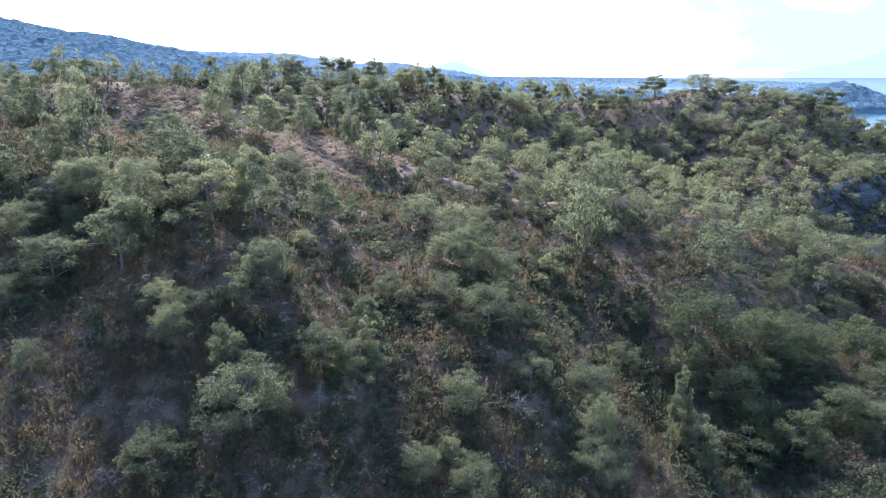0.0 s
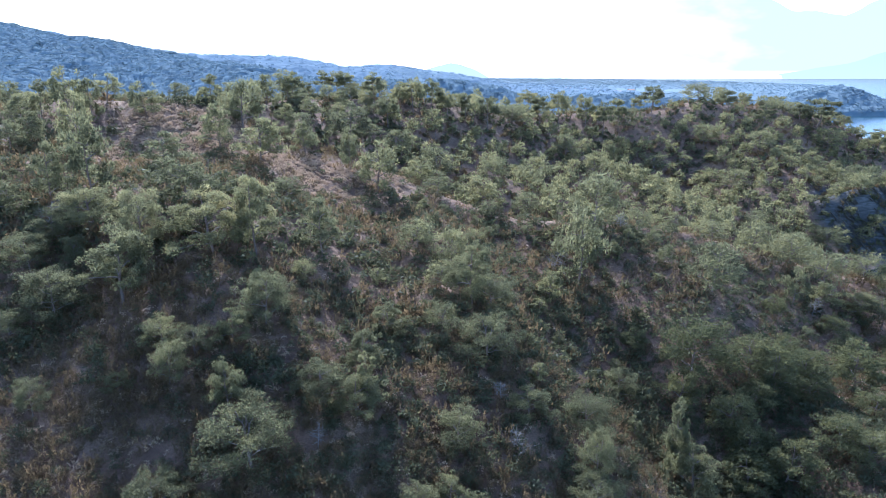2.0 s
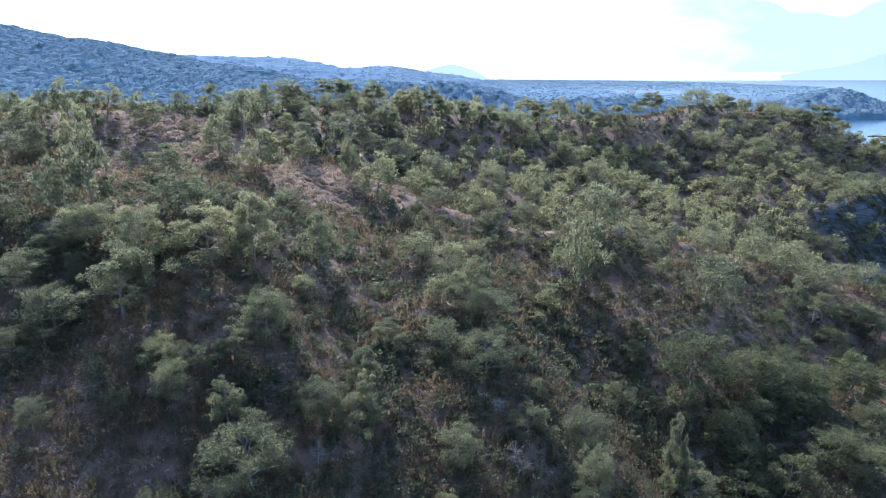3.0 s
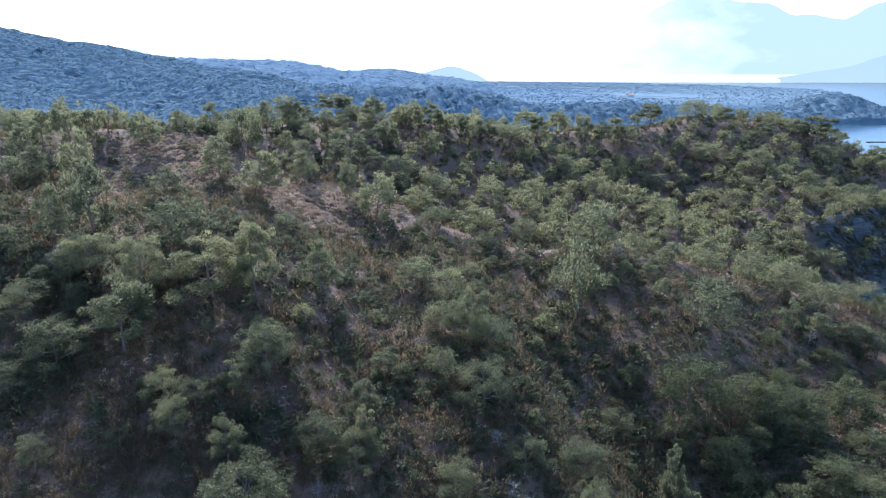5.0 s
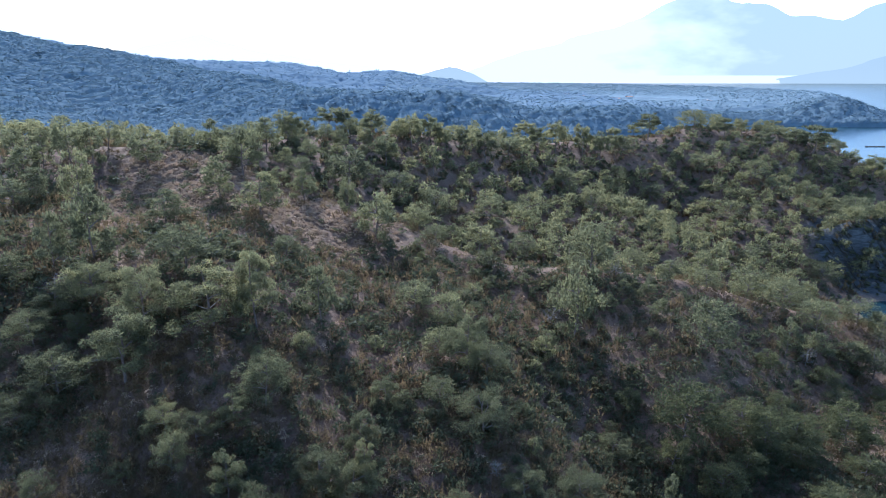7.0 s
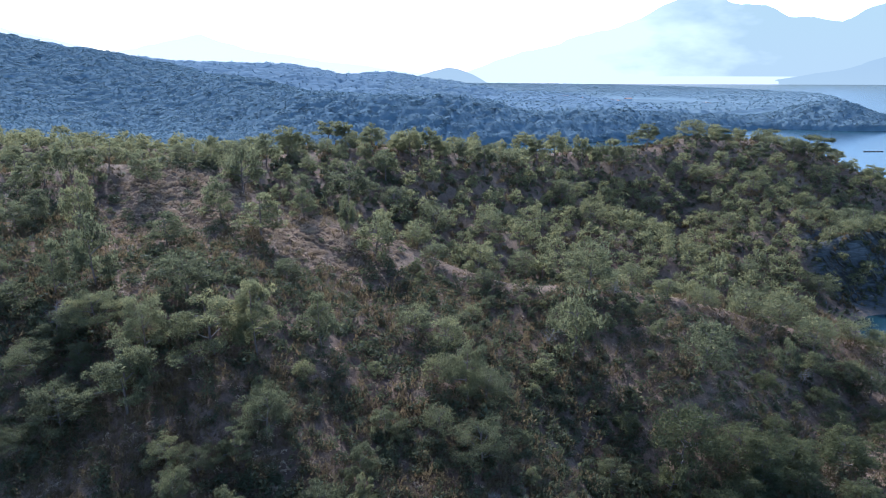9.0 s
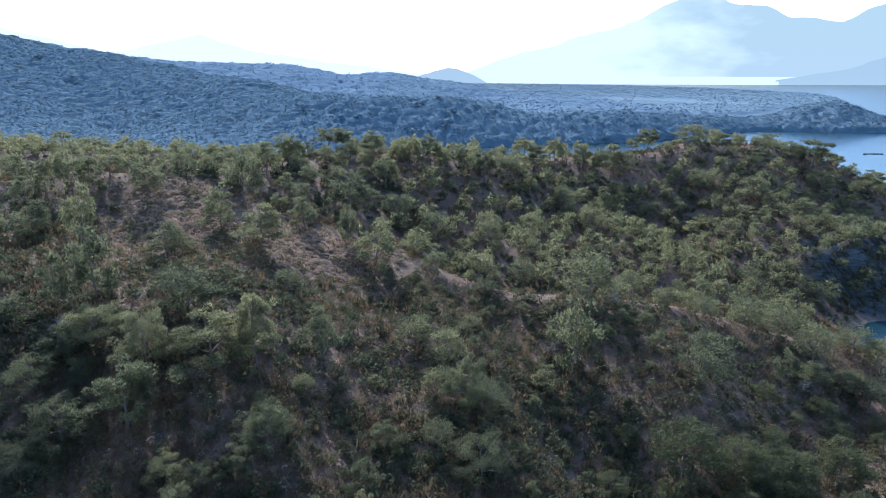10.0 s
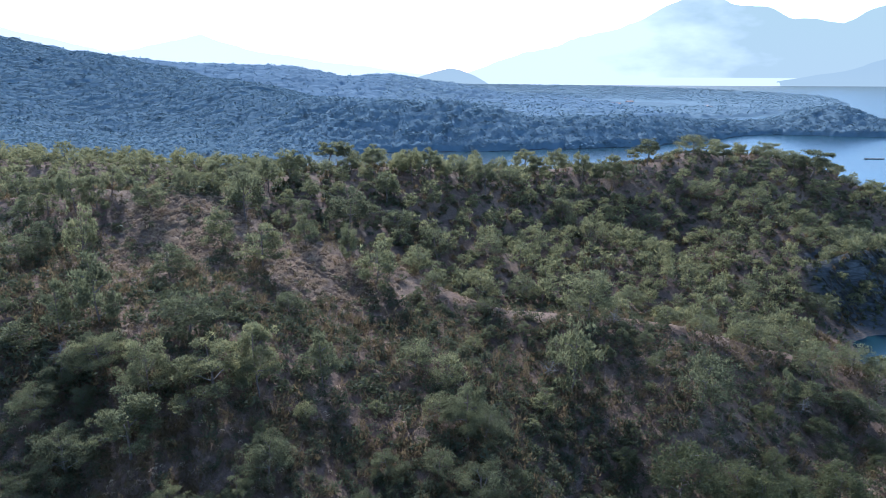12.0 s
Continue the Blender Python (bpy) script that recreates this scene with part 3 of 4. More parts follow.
# ---- far mountains ----
def mountain(name, crest, y, depth, mat, label, seed, rough):
    """A mountain range far off: a ridge with a front and a back flank, from a few summits x, height."""
    rng = np.random.RandomState(seed)
    xs = np.linspace(crest[0][0], crest[-1][0], 160)
    hs = np.interp(xs, [c[0] for c in crest], [c[1] for c in crest])
    hs = hs + rough * fbm(xs, xs * 0 + seed * 31.0, 260.0, 5) * np.clip(hs / 200, 0.1, 1)
    rows = []
    for u in np.linspace(0, 1, 8):
        rows.append(np.stack([xs, np.full_like(xs, y - depth * (1 - u)) + 30 * fbm(xs, xs * 0 + u * 900, 300.0), -3 + (hs + 3) * u ** 1.3], 1))
    rows.append(np.stack([xs, np.full_like(xs, y + depth * 0.4), np.full_like(xs, -3)], 1))
    v = np.concatenate(rows)
    n = len(xs)
    i = (np.arange(len(rows) - 1)[:, None] * n + np.arange(n - 1)[None]).ravel()
    f = np.stack([i, i + 1, i + n + 1, i + n], 1)
    return tagged(new(name, mesh_of(name, v, f, [mat], smooth=True)), label, "mountain", kind="structure")


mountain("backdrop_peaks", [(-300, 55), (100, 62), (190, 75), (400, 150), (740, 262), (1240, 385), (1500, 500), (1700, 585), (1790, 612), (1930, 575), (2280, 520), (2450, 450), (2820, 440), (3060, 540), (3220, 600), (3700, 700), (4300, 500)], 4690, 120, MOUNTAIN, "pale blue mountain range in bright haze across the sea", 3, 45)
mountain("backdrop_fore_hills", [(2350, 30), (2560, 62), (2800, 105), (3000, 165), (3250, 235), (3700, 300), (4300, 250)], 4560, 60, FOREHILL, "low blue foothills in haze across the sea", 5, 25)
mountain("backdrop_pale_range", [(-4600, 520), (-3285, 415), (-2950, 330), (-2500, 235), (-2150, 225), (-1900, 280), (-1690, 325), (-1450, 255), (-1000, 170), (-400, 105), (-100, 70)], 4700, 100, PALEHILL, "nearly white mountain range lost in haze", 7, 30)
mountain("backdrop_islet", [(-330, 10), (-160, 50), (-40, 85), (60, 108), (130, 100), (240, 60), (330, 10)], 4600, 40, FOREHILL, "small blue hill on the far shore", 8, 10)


# ---- pines, one by one ----
rng = np.random.RandomState(11)


class Grove:
    """Prototypes of pines; the first of each that is wanted is the prototype itself."""

    def __init__(self, seed, count, tufts, blade, fill, leaf=None):
        self.fill = fill
        self.kinds = {h: [make_pine(seed + 7 * k + ord(h), h, tufts, blade, leaf) for k in range(count)] for h in "ABCD"}

    def plant(self, x, y, height, width, habit):
        ps = self.kinds[habit]
        proto = ps[rng.randint(len(ps))]
        m = pose(x, y, land_at(x, y) - 0.03 * height, rng.uniform(-4, 4), rng.uniform(-4, 4), rng.uniform(0, 360))
        m = m @ Matrix.Diagonal((width / self.fill, width / self.fill, height, 1))
        waiting.append((proto, m))


waiting = []
NEAR_GROVE = Grove(100, 5, 6000, 0.028, 1.04)
MID_GROVE = Grove(300, 5, 1500, 0.052, 1.08)
OAK_GROVE = Grove(600, 3, 2600, 0.044, 1.02, OAKLEAF)
taken = []
FOREGROUND, BEHIND = PINES_FOOT + PINES_LOWER_SLOPE, PINES_UPPER_SLOPE + PINES_SPUR + PINES_CREST + PINES_FLANK + PINES_SKYLINE
for placed, grove in ((FOREGROUND, NEAR_GROVE), (OAKS_GULLY, OAK_GROVE), (BEHIND, MID_GROVE)):
    for x, y, h, w, habit in placed:
        grove.plant(x, y, h, w, habit)
        taken.append((x, y, w * 0.5))


def clear_of(x, y, r, among):
    a = np.array(among)
    return bool(np.all(np.hypot(a[:, 0] - x, a[:, 1] - y) > r + a[:, 2] * 0.8))


def bare(x, y):
    """How bare the hillside is: the clearing by the crest and the dry back of the spur."""
    spots_ = ((-42, 101, 9, 13, 1.0), (-20, 98, 8, 8, 0.9), (-2, 101, 9, 5, 0.7), (14, 103, 12, 5, 0.6), (44, 100, 10, 5, 0.7),
              (-25, 61, 3, 5, 0.7), (-21, 46, 2.5, 6, 0.7), (17, 45, 5, 2.5, 0.8), (57, 85, 6, 4, 0.6), (-6, 41, 4, 4, 0.6), (6, 39, 9, 4, 0.55))
    return sum(k * np.exp(-(((x - cx) / rx) ** 2 + ((y - cy) / ry) ** 2)) for cx, cy, rx, ry, k in spots_)


def scatter(count, xs, ys, spacing, test, among, size):
    found = []
    for _ in range(count):
        x, y = rng.uniform(*xs), rng.uniform(*ys)
        if abs(x) > 0.76 * y + 12 or not test(x, y):
            continue
        w = rng.uniform(*size)
        if clear_of(x, y, spacing * w, among):
            found.append((x, y, w))
            among.append((x, y, w * 0.5))
    return found


def flank(x, y):
    h = land_at(x, y)
    return h > 2.5 and bare(x, y) < 0.35 and (h < 27 or rng.rand() < 0.45)


taken += [(-135, 208, 8), (-120, 208, 6)]
extra = scatter(2200, (-12, 90), (112, 190), 0.34, flank, taken, (3.6, 6.2))
extra += scatter(1000, (60, 170), (138, 240), 0.34, flank, taken, (3.8, 6.2))
left = scatter(150, (-120, -54), (62, 150), 0.45, flank, taken, (3.6, 5.8))
gully = scatter(110, (22, 72), (58, 92), 0.6, lambda x, y: land_at(x, y) < 11 and land_at(x, y) > 2, taken, (3.2, 5.5))
crest = scatter(220, (-48, -4), (110, 156), 0.4, lambda x, y: bare(x, y) < 0.5, taken, (3.4, 5.6))
small = scatter(80, (-70, 70), (36, 98), 0.9, lambda x, y: bare(x, y) < 0.25 and land_at(x, y) > 2, taken, (1.4, 2.8))
back = scatter(1500, (-185, -15), (140, 216), 0.33, lambda x, y: land_at(x, y) > 14, taken, (4.0, 6.5))
small += scatter(170, (-4, 38), (54, 98), 0.75, lambda x, y: bare(x, y) < 0.4 and land_at(x, y) > 3, taken, (1.6, 3.6))
extra.sort(key=lambda q: q[1])
for x, y, w in gully:
    OAK_GROVE.plant(x, y, w * rng.uniform(0.7, 0.95), w, "AB"[rng.randint(2)])
for x, y, w in small + left + crest:
    (NEAR_GROVE if y < 46 else MID_GROVE).plant(x, y, w * rng.uniform(0.75, 1.05), w, "ABBC"[rng.randint(4)])
ROOM = max(0, 300 - len(waiting))
for x, y, w in extra[:ROOM]:
    MID_GROVE.plant(x, y, w * rng.uniform(0.85, 1.3), w, "AABC"[rng.randint(4)])
first = {}
for proto, m in waiting:
    if proto in first:
        copy_thing(proto, m)
    else:
        first[proto] = m
for proto, m in first.items():
    proto.matrix_basis = m
for grove in (NEAR_GROVE, MID_GROVE, OAK_GROVE):
    for p in sum(grove.kinds.values(), []):
        if p not in first:
            for o in (*p.children_recursive, p):
                bpy.data.objects.remove(o)


# ---- dead trees, rocks, small far things ----
def make_dead_tree(seed):
    trunk, limbs, _ = pine_shape(seed, "B", 40, 0.05)
    tree = tagged(new("dead_tree"), "leafless bleached grey dead pine among the shrubs", "dead tree", "dead trees")
    stem = part("trunk", mesh_of("trunk", *trunk, [DEADWOOD], smooth=True), tree)
    r = np.random.RandomState(seed)
    for v, f in limbs:
        twigs = [(v, f)]
        tip = v[-4:].mean(0)
        for _ in range(6):
            end = tip + r.normal(size=3) * 0.13 + [0, 0, 0.06]
            twigs.append(tube(bent(r, tip * 0.7 + v[:4].mean(0) * 0.3, end, 4, 0.02), [0.005, 0.004, 0.003, 0.002], 3))
        part("limb", mesh_of("limb", *joined(twigs), [DEADWOOD], smooth=True), stem)
    return tree


DEAD_TREES = [
# -- dead places
    (6.9, 46.6, 3.3),
    (-21.7, 36.3, 2.3),
    (-9.4, 43.1, 2.3),
    (15.3, 85.5, 4.4),
    (56.1, 89.7, 3.5),
    (28.4, 98.1, 3.3),
    (5.5, 52.3, 2.3),
    (-40.8, 64.4, 3.3),
# -- end of dead places
]
dead = [make_dead_tree(700 + k) for k in range(3)]
for k, (x, y, h) in enumerate(DEAD_TREES):
    m = pose(x, y, land_at(x, y) - 0.1, rng.uniform(-18, 18), rng.uniform(-18, 18), rng.uniform(0, 360)) @ Matrix.Diagonal((h, h, h, 1))
    if k < 3:
        dead[k].matrix_basis = m
    else:
        old = dead[k % 3].matrix_basis.copy()
        dead[k % 3].matrix_basis = Matrix.Identity(4)
        copy_thing(dead[k % 3], m)
        dead[k % 3].matrix_basis = old


def rock_mesh(seed):
    """A weathered boulder about 1 m across, with broken faces."""
    r = np.random.RandomState(seed)
    bm = bmesh.new()
    bmesh.ops.create_icosphere(bm, subdivisions=2, radius=0.5)
    for _ in range(9):
        n = Vector(unit(r.normal(size=3)))
        d = r.uniform(0.24, 0.40)
        for v in bm.verts:
            k = v.co.dot(n) - d
            if k > 0:
                v.co -= n * k * 0.9
    for v in bm.verts:
        v.co += Vector(r.normal(size=3)) * 0.012
        v.co.z *= 0.75
    me = bpy.data.meshes.new("rock")
    bm.to_mesh(me)
    bm.free()
    me.materials.append(ROCK)
    return me


ROCKS = [rock_mesh(60 + k) for k in range(5)]


def rock(x, y, size, label):
    ob = tagged(new("rock", ROCKS[rng.randint(5)]), label, "rock", "rocks of the shore")
    ob.matrix_basis = pose(x, y, max(land_at(x, y), -0.3) + 0.12 * size, rng.uniform(-20, 20), rng.uniform(-20, 20), rng.uniform(0, 360)) @ Matrix.Diagonal((size, size * rng.uniform(0.7, 1.2), size * rng.uniform(0.6, 1.0), 1))


for k in range(12):
    u = k / 11
    rock(86 + 22 * u + rng.uniform(-2, 2), 136 + 12 * u + rng.uniform(-2, 2), rng.uniform(0.6, 1.6), "grey limestone boulder at the edge of the cove")
# tilted beds of the cliff above the cove
beds = []
for k in range(300):
    x = rng.uniform(94, 122)
    y = 139 + 0.45 * max(0, x - 92) + rng.uniform(0, 11)
    z = land_at(x, y)
    if z < 0.2 or z > 15:
        continue
    me = ROCKS[rng.randint(5)]
    v = np.array([q.co[:] for q in me.vertices])
    f = np.array([p.vertices[:] for p in me.polygons])
    m = np.array(pose(0, 0, 0, rng.uniform(-15, 15), 40 + rng.uniform(-10, 10), 20 + rng.uniform(-15, 15)).to_3x3())
    beds.append(((v * [rng.uniform(1.5, 5.0), rng.uniform(0.5, 1.2), rng.uniform(0.25, 0.7)]) @ m.T + [x, y, z], f))
tagged(new("cliff_beds", mesh_of("cliff_beds", *joined(beds), [ROCK])), "tilted grey limestone beds of the cliff above the cove", "cliff", kind="stuff")
for k in range(16):
    u = k / 15
    rock(372 + 110 * u + rng.uniform(-6, 6), 690 - 6 * math.sin(u * 3) + rng.uniform(-5, 4), rng.uniform(2.5, 6.0), "pale limestone boulder at the foot of the headland")


def box_arrays(cx, cy, cz, sx, sy, sz):
    v = np.array([(x, y, z) for z in (0, 1) for y in (-0.5, 0.5) for x in (-0.5, 0.5)], float) * [sx, sy, sz] + [cx, cy, cz]
    f = np.array([(0, 2, 3), (0, 3, 1), (4, 5, 7), (4, 7, 6), (0, 1, 5), (0, 5, 4), (1, 3, 7), (1, 7, 5), (3, 2, 6), (3, 6, 7), (2, 0, 4), (2, 4, 6)])
    return v, f


PLASTER = plain_material("pale_plaster", (0.55, 0.53, 0.50), (0.78, 0.77, 0.74), 0.8)
TILE = plain_material("clay_roof", (0.30, 0.17, 0.11), (0.46, 0.30, 0.22), 1.5)
EARTH = plain_material("pink_earth", (0.33, 0.22, 0.16), (0.52, 0.38, 0.29), 0.15, fine=2.0)
STONEWALL = plain_material("pale_dry_stone", (0.30, 0.28, 0.25), (0.62, 0.59, 0.54), 2.0)
DARKWOOD = plain_material("dark_wet_timber", (0.05, 0.04, 0.035), (0.14, 0.12, 0.10), 3.0)


def house(x, y, w, d, h, turn):
    base = tagged(new("house"), "small pale plastered house on the coastal plain", "house", "houses of the plain")
    base.matrix_basis = pose(x, y, land_at(x, y) - 0.3, 0, 0, turn)
    wall = part("wall", mesh_of("wall", *box_arrays(0, 0, 0, w, d, h), [PLASTER]), base)
    e = 0.5
    v = [(-w / 2 - e, -d / 2 - e, h), (w / 2 + e, -d / 2 - e, h), (w / 2 + e, d / 2 + e, h), (-w / 2 - e, d / 2 + e, h), (-w / 2 - e, 0, h + d * 0.28), (w / 2 + e, 0, h + d * 0.28)]
    part("roof", mesh_of("roof", v, [(0, 1, 5), (0, 5, 4), (2, 3, 4), (2, 4, 5), (3, 0, 4), (1, 2, 5), (0, 3, 2), (0, 2, 1)], [TILE]), base)
    for k in (-0.3, 0.0, 0.3):
        part("window", mesh_of("window", *box_arrays(k * w, -d / 2 - 0.03, h * 0.4, 1.1, 0.06, 1.3), [DARKWOOD]), wall)


for x, y, w, d, h, turn in ((290, 1497, 26, 10, 4, 8), (316, 1400, 18, 9, 4, -12), (338, 1262, 22, 9, 4, 5), (392, 1350, 14, 9, 4, 20), (770, 1560, 16, 9, 4, 30), (800, 1600, 20, 9, 4, -20)):
    house(x, y, w, d, h, turn)

# a bank of bare earth by the beach
bm = bmesh.new()
bmesh.ops.create_icosphere(bm, subdivisions=3, radius=1.0)
for v in bm.verts:
    v.co = Vector((v.co.x * 15, v.co.y * 9, max(v.co.z, -0.2) * 7 * (1 + 0.25 * noise.noise(v.co * 3))))
me = bpy.data.meshes.new("earth_bank")
bm.to_mesh(me)
bm.free()
me.materials.append(EARTH)
bank = tagged(new("earth_bank", me), "bare pinkish bank of cut earth near the beach", "earth bank")
bank.location = (458, 1116, land_at(458, 1116))


def stone_wall(x, y, length, turn):
    """A low dry-stone wall of uneven stones along the track."""
    base = tagged(new("stone_wall"), "low pale dry-stone wall beside a track", "wall", "walls of the plateau")
    base.matrix_basis = pose(x, y, land_at(x, y) - 0.1, 0, 0, turn)
    r = np.random.RandomState(int(x * 7) % 99 + 5)
    shared = [mesh_of("stone", *box_arrays(0, 0, 0, 1, 1, 1), [STONEWALL]) for _ in range(1)][0]
    for row in range(3):
        u = -length / 2
        while u < length / 2:
            w = r.uniform(0.35, 0.7)
            ob = part("stone", shared, base)
            ob.matrix_basis = pose(u + w / 2, r.uniform(-0.04, 0.04), row * 0.33, 0, 0, r.uniform(-4, 4)) @ Matrix.Diagonal((w * 0.95, r.uniform(0.4, 0.5), 0.31, 1))
            u += w


stone_wall(-135, 207, 7.0, 2)
stone_wall(-119.5, 207, 5.5, -3)

pontoon = tagged(new("pontoon"), "dark timber mooring pontoon afloat on the bay", "pontoon")
pontoon.location = (320, 469, 0.0)
for k in range(5):
    part("float", mesh_of("float", *box_arrays(-6 + 3 * k, 0, -0.2, 1.6, 1.6, 0.6), [DARKWOOD]), pontoon)
part("deck", mesh_of("deck", *box_arrays(0, 0, 0.41, 14.5, 1.8, 0.15), [DARKWOOD]), pontoon)


# ---- what nobody could count: scrub and far woods ----
def strewn(protos, places, seed, squash=(0.8, 1.2)):
    """Copies of small arrays at x, y, z, size, joined: vertices and triangles."""
    r = np.random.RandomState(seed)
    places = np.asarray(places, float)
    which = r.randint(len(protos), size=len(places))
    vs, fs, k = [], [], 0
    for i, (v, f) in enumerate(protos):
        q = places[which == i]
        if not len(q):
            continue
        a = r.uniform(0, 6.283, len(q))
        c, s = np.cos(a)[:, None], np.sin(a)[:, None]
        size = q[:, 3:4]
        tall = size * r.uniform(*squash, (len(q), 1))
        x = (v[None, :, 0] * c - v[None, :, 1] * s) * size + q[:, 0:1]
        y = (v[None, :, 0] * s + v[None, :, 1] * c) * size + q[:, 1:2]
        z = v[None, :, 2] * tall + q[:, 2:3]
        vs.append(np.stack([x, y, z], 2).reshape(-1, 3))
        fs.append((f[None] + (np.arange(len(q)) * len(v))[:, None, None]).reshape(-1, 3) + k)
        k += len(q) * len(v)
    return np.concatenate(vs), np.concatenate(fs)


def bush_shape(seed, n, leaf, lumps=6, flat=0.8):
    """A rounded shrub 1 m wide: several leafy lumps close to the ground."""
    r = np.random.RandomState(seed)
    pieces = []
    for i in range(lumps):
        a, d = r.uniform(0, 6.28), r.uniform(0.06, 0.32)
        c = np.array([math.cos(a) * d, math.sin(a) * d, r.uniform(0.16, 0.50) * flat * (1.15 - d)])
        pieces.append(clump(r, c, r.uniform(0.16, 0.25), max(4, n // lumps), leaf, 0.85, 0.75, 0.6))
    v, f = joined(pieces)
    v[:, 2] = np.abs(v[:, 2])
    return v, f


def heath_shape(seed, n, leaf):
    """A brush-like shrub 1 m wide: sheaves of upright twigs, each sheaf leaning out a little."""
    r = np.random.RandomState(seed)
    pieces, sheaves = [], 9
    for i in range(sheaves):
        a, d = r.uniform(0, 6.28), 0.36 * math.sqrt(r.uniform(0, 1))
        out = np.array([math.cos(a) * d, math.sin(a) * d, 0.0])
        m = max(3, n // sheaves)
        up = r.uniform(0.0, 1.0, m)[:, None]
        tall = r.uniform(0.45, 0.85) * (1.1 - d)
        at = out * (1 + 0.4 * up) + up * [0, 0, tall] + r.normal(size=(m, 3)) * 0.055
        at[:, 2] = np.abs(at[:, 2])
        way = unit(out * 0.9 + r.normal(size=(m, 3)) * 0.30 + [0, 0, 0.75])
        pieces.append(blades(r, at, way, leaf, leaf * 0.46))
    return joined(pieces)


def cushion_shape(seed, n, leaf):
    """A low dome of dry stalks 1 m wide."""
    r = np.random.RandomState(seed)
    u = unit(r.normal(size=(n, 3)) + [0, 0, 0.4])
    u[:, 2] = np.abs(u[:, 2])
    at = u * [0.36, 0.36, 0.34] * r.uniform(0.7, 1.0, (n, 1))
    way = unit(u + r.normal(size=(n, 3)) * 0.35)
    return blades(r, at, way, leaf, leaf * 0.55)


def spots(count, xs, ys, seed, size, keep, lowest=0.6):
    r = np.random.RandomState(seed)
    x, y = r.uniform(*xs, count), r.uniform(*ys, count)
    w = size[0] + (size[1] - size[0]) * r.uniform(0, 1, count) ** 1.6
    ok = keep(x, y, r) & (np.abs(x) < 0.76 * y + 10)
    x, y, w = x[ok], y[ok], w[ok]
    z = land(x, y)
    ok = z > lowest
    return np.stack([x, y, z - 0.04, w], 1)[ok]


def stuff(name, arrays, mat, label, category, smooth=False):
    return tagged(new(name, mesh_of(name, *arrays, [mat], None, smooth)), label, category, kind="stuff")


def thin(value, r):
    return r.uniform(0, 1, len(value)) < value


fine_bushes = [bush_shape(890 + k, 210, 0.085, 9) for k in range(7)]
bushes = [bush_shape(900 + k, 92, 0.125, 7) for k in range(6)]
mid_bushes = [bush_shape(910 + k, 44, 0.18, 6) for k in range(6)]
fine_heaths = [heath_shape(880 + k, 165, 0.10) for k in range(7)]
heaths = [heath_shape(920 + k, 76, 0.15) for k in range(6)]
mid_heaths = [heath_shape(930 + k, 36, 0.22) for k in range(6)]
cushions = [cushion_shape(940 + k, 38, 0.22) for k in range(5)]
NX, NY, FY = (-85, 90), (30, 116), (112, 245)
green = spots(9000, NX, NY, 21, (0.9, 2.8), lambda x, y, r: thin(np.clip(0.62 + 1.6 * fbm(x, y, 14.0) - 1.2 * bare(x, y), 0.02, 1), r))
brown = spots(9500, NX, NY, 22, (0.8, 2.2), lambda x, y, r: thin(np.clip(0.50 - 1.3 * fbm(x, y, 14.0) - 0.5 * bare(x, y), 0.05, 1), r))
straw = spots(6500, NX, NY, 23, (0.45, 1.0), lambda x, y, r: thin(np.clip(0.40 - 0.9 * fbm(x + 90, y, 11.0) + 0.9 * bare(x, y), 0.06, 1), r))

more = spots(4200, (-48, 52), (30, 64), 26, (0.8, 2.2), lambda x, y, r: thin(np.clip(0.40 + 1.4 * fbm(x, y, 14.0) + 0.4 * (x > 22), 0.05, 1), r))
green = np.concatenate([green, more])
more = spots(6000, (-48, 30), (30, 64), 27, (0.7, 1.8), lambda x, y, r: thin(np.clip(0.65 - 1.2 * fbm(x, y, 14.0), 0.15, 1), r))
brown = np.concatenate([brown, more])

more = spots(2600, (-30, 26), (30, 47), 52, (0.8, 1.9), lambda x, y, r: thin(np.clip(0.7 - 0.8 * fbm(x, y, 9.0), 0.2, 1), r))
brown = np.concatenate([brown, more])
more = spots(900, (20, 58), (38, 66), 53, (1.2, 2.8), lambda x, y, r: thin(np.full(len(x), 0.8), r))
green = np.concatenate([green, more])
more = spots(3000, (-58, 62), (58, 100), 29, (1.0, 2.6), lambda x, y, r: thin(np.clip(0.65 + 0.9 * fbm(x, y, 9.0) - 1.3 * bare(x, y), 0.02, 1), r))
green = np.concatenate([green, more])
straw = np.concatenate([straw, spots(2600, (-34, 30), (30, 54), 30, (0.5, 1.2), lambda x, y, r: thin(np.clip(0.45 - 1.2 * fbm(x + 40, y, 7.0), 0.08, 1), r))])
brown, green = brown[np.arange(len(brown)) % 9 < 7], green[np.arange(len(green)) % 9 < 8]
spur = lambda x, y, r: thin(np.clip(0.62 - 0.8 * bare(x, y) + 0.5 * fbm(x, y, 8.0), 0.05, 1), r)
green = np.concatenate([green, spots(1300, (-4, 66), (54, 100), 54, (1.0, 2.4), spur)])
brown = np.concatenate([brown, spots(1500, (-4, 66), (54, 100), 56, (0.9, 2.0), spur)])
straw = np.concatenate([straw, spots(1500, (-30, 22), (30, 43), 59, (0.4, 0.85), lambda x, y, r: thin(np.clip(0.6 - 0.8 * fbm(x, y, 5.0), 0.1, 1), r))])
slope = lambda x, y, r: thin(np.clip(0.72 - 1.2 * bare(x, y) + 0.6 * fbm(x, y, 9.0), 0.03, 1), r)
green = np.concatenate([green, spots(2600, (-62, 24), (46, 98), 57, (1.1, 2.7), slope)])
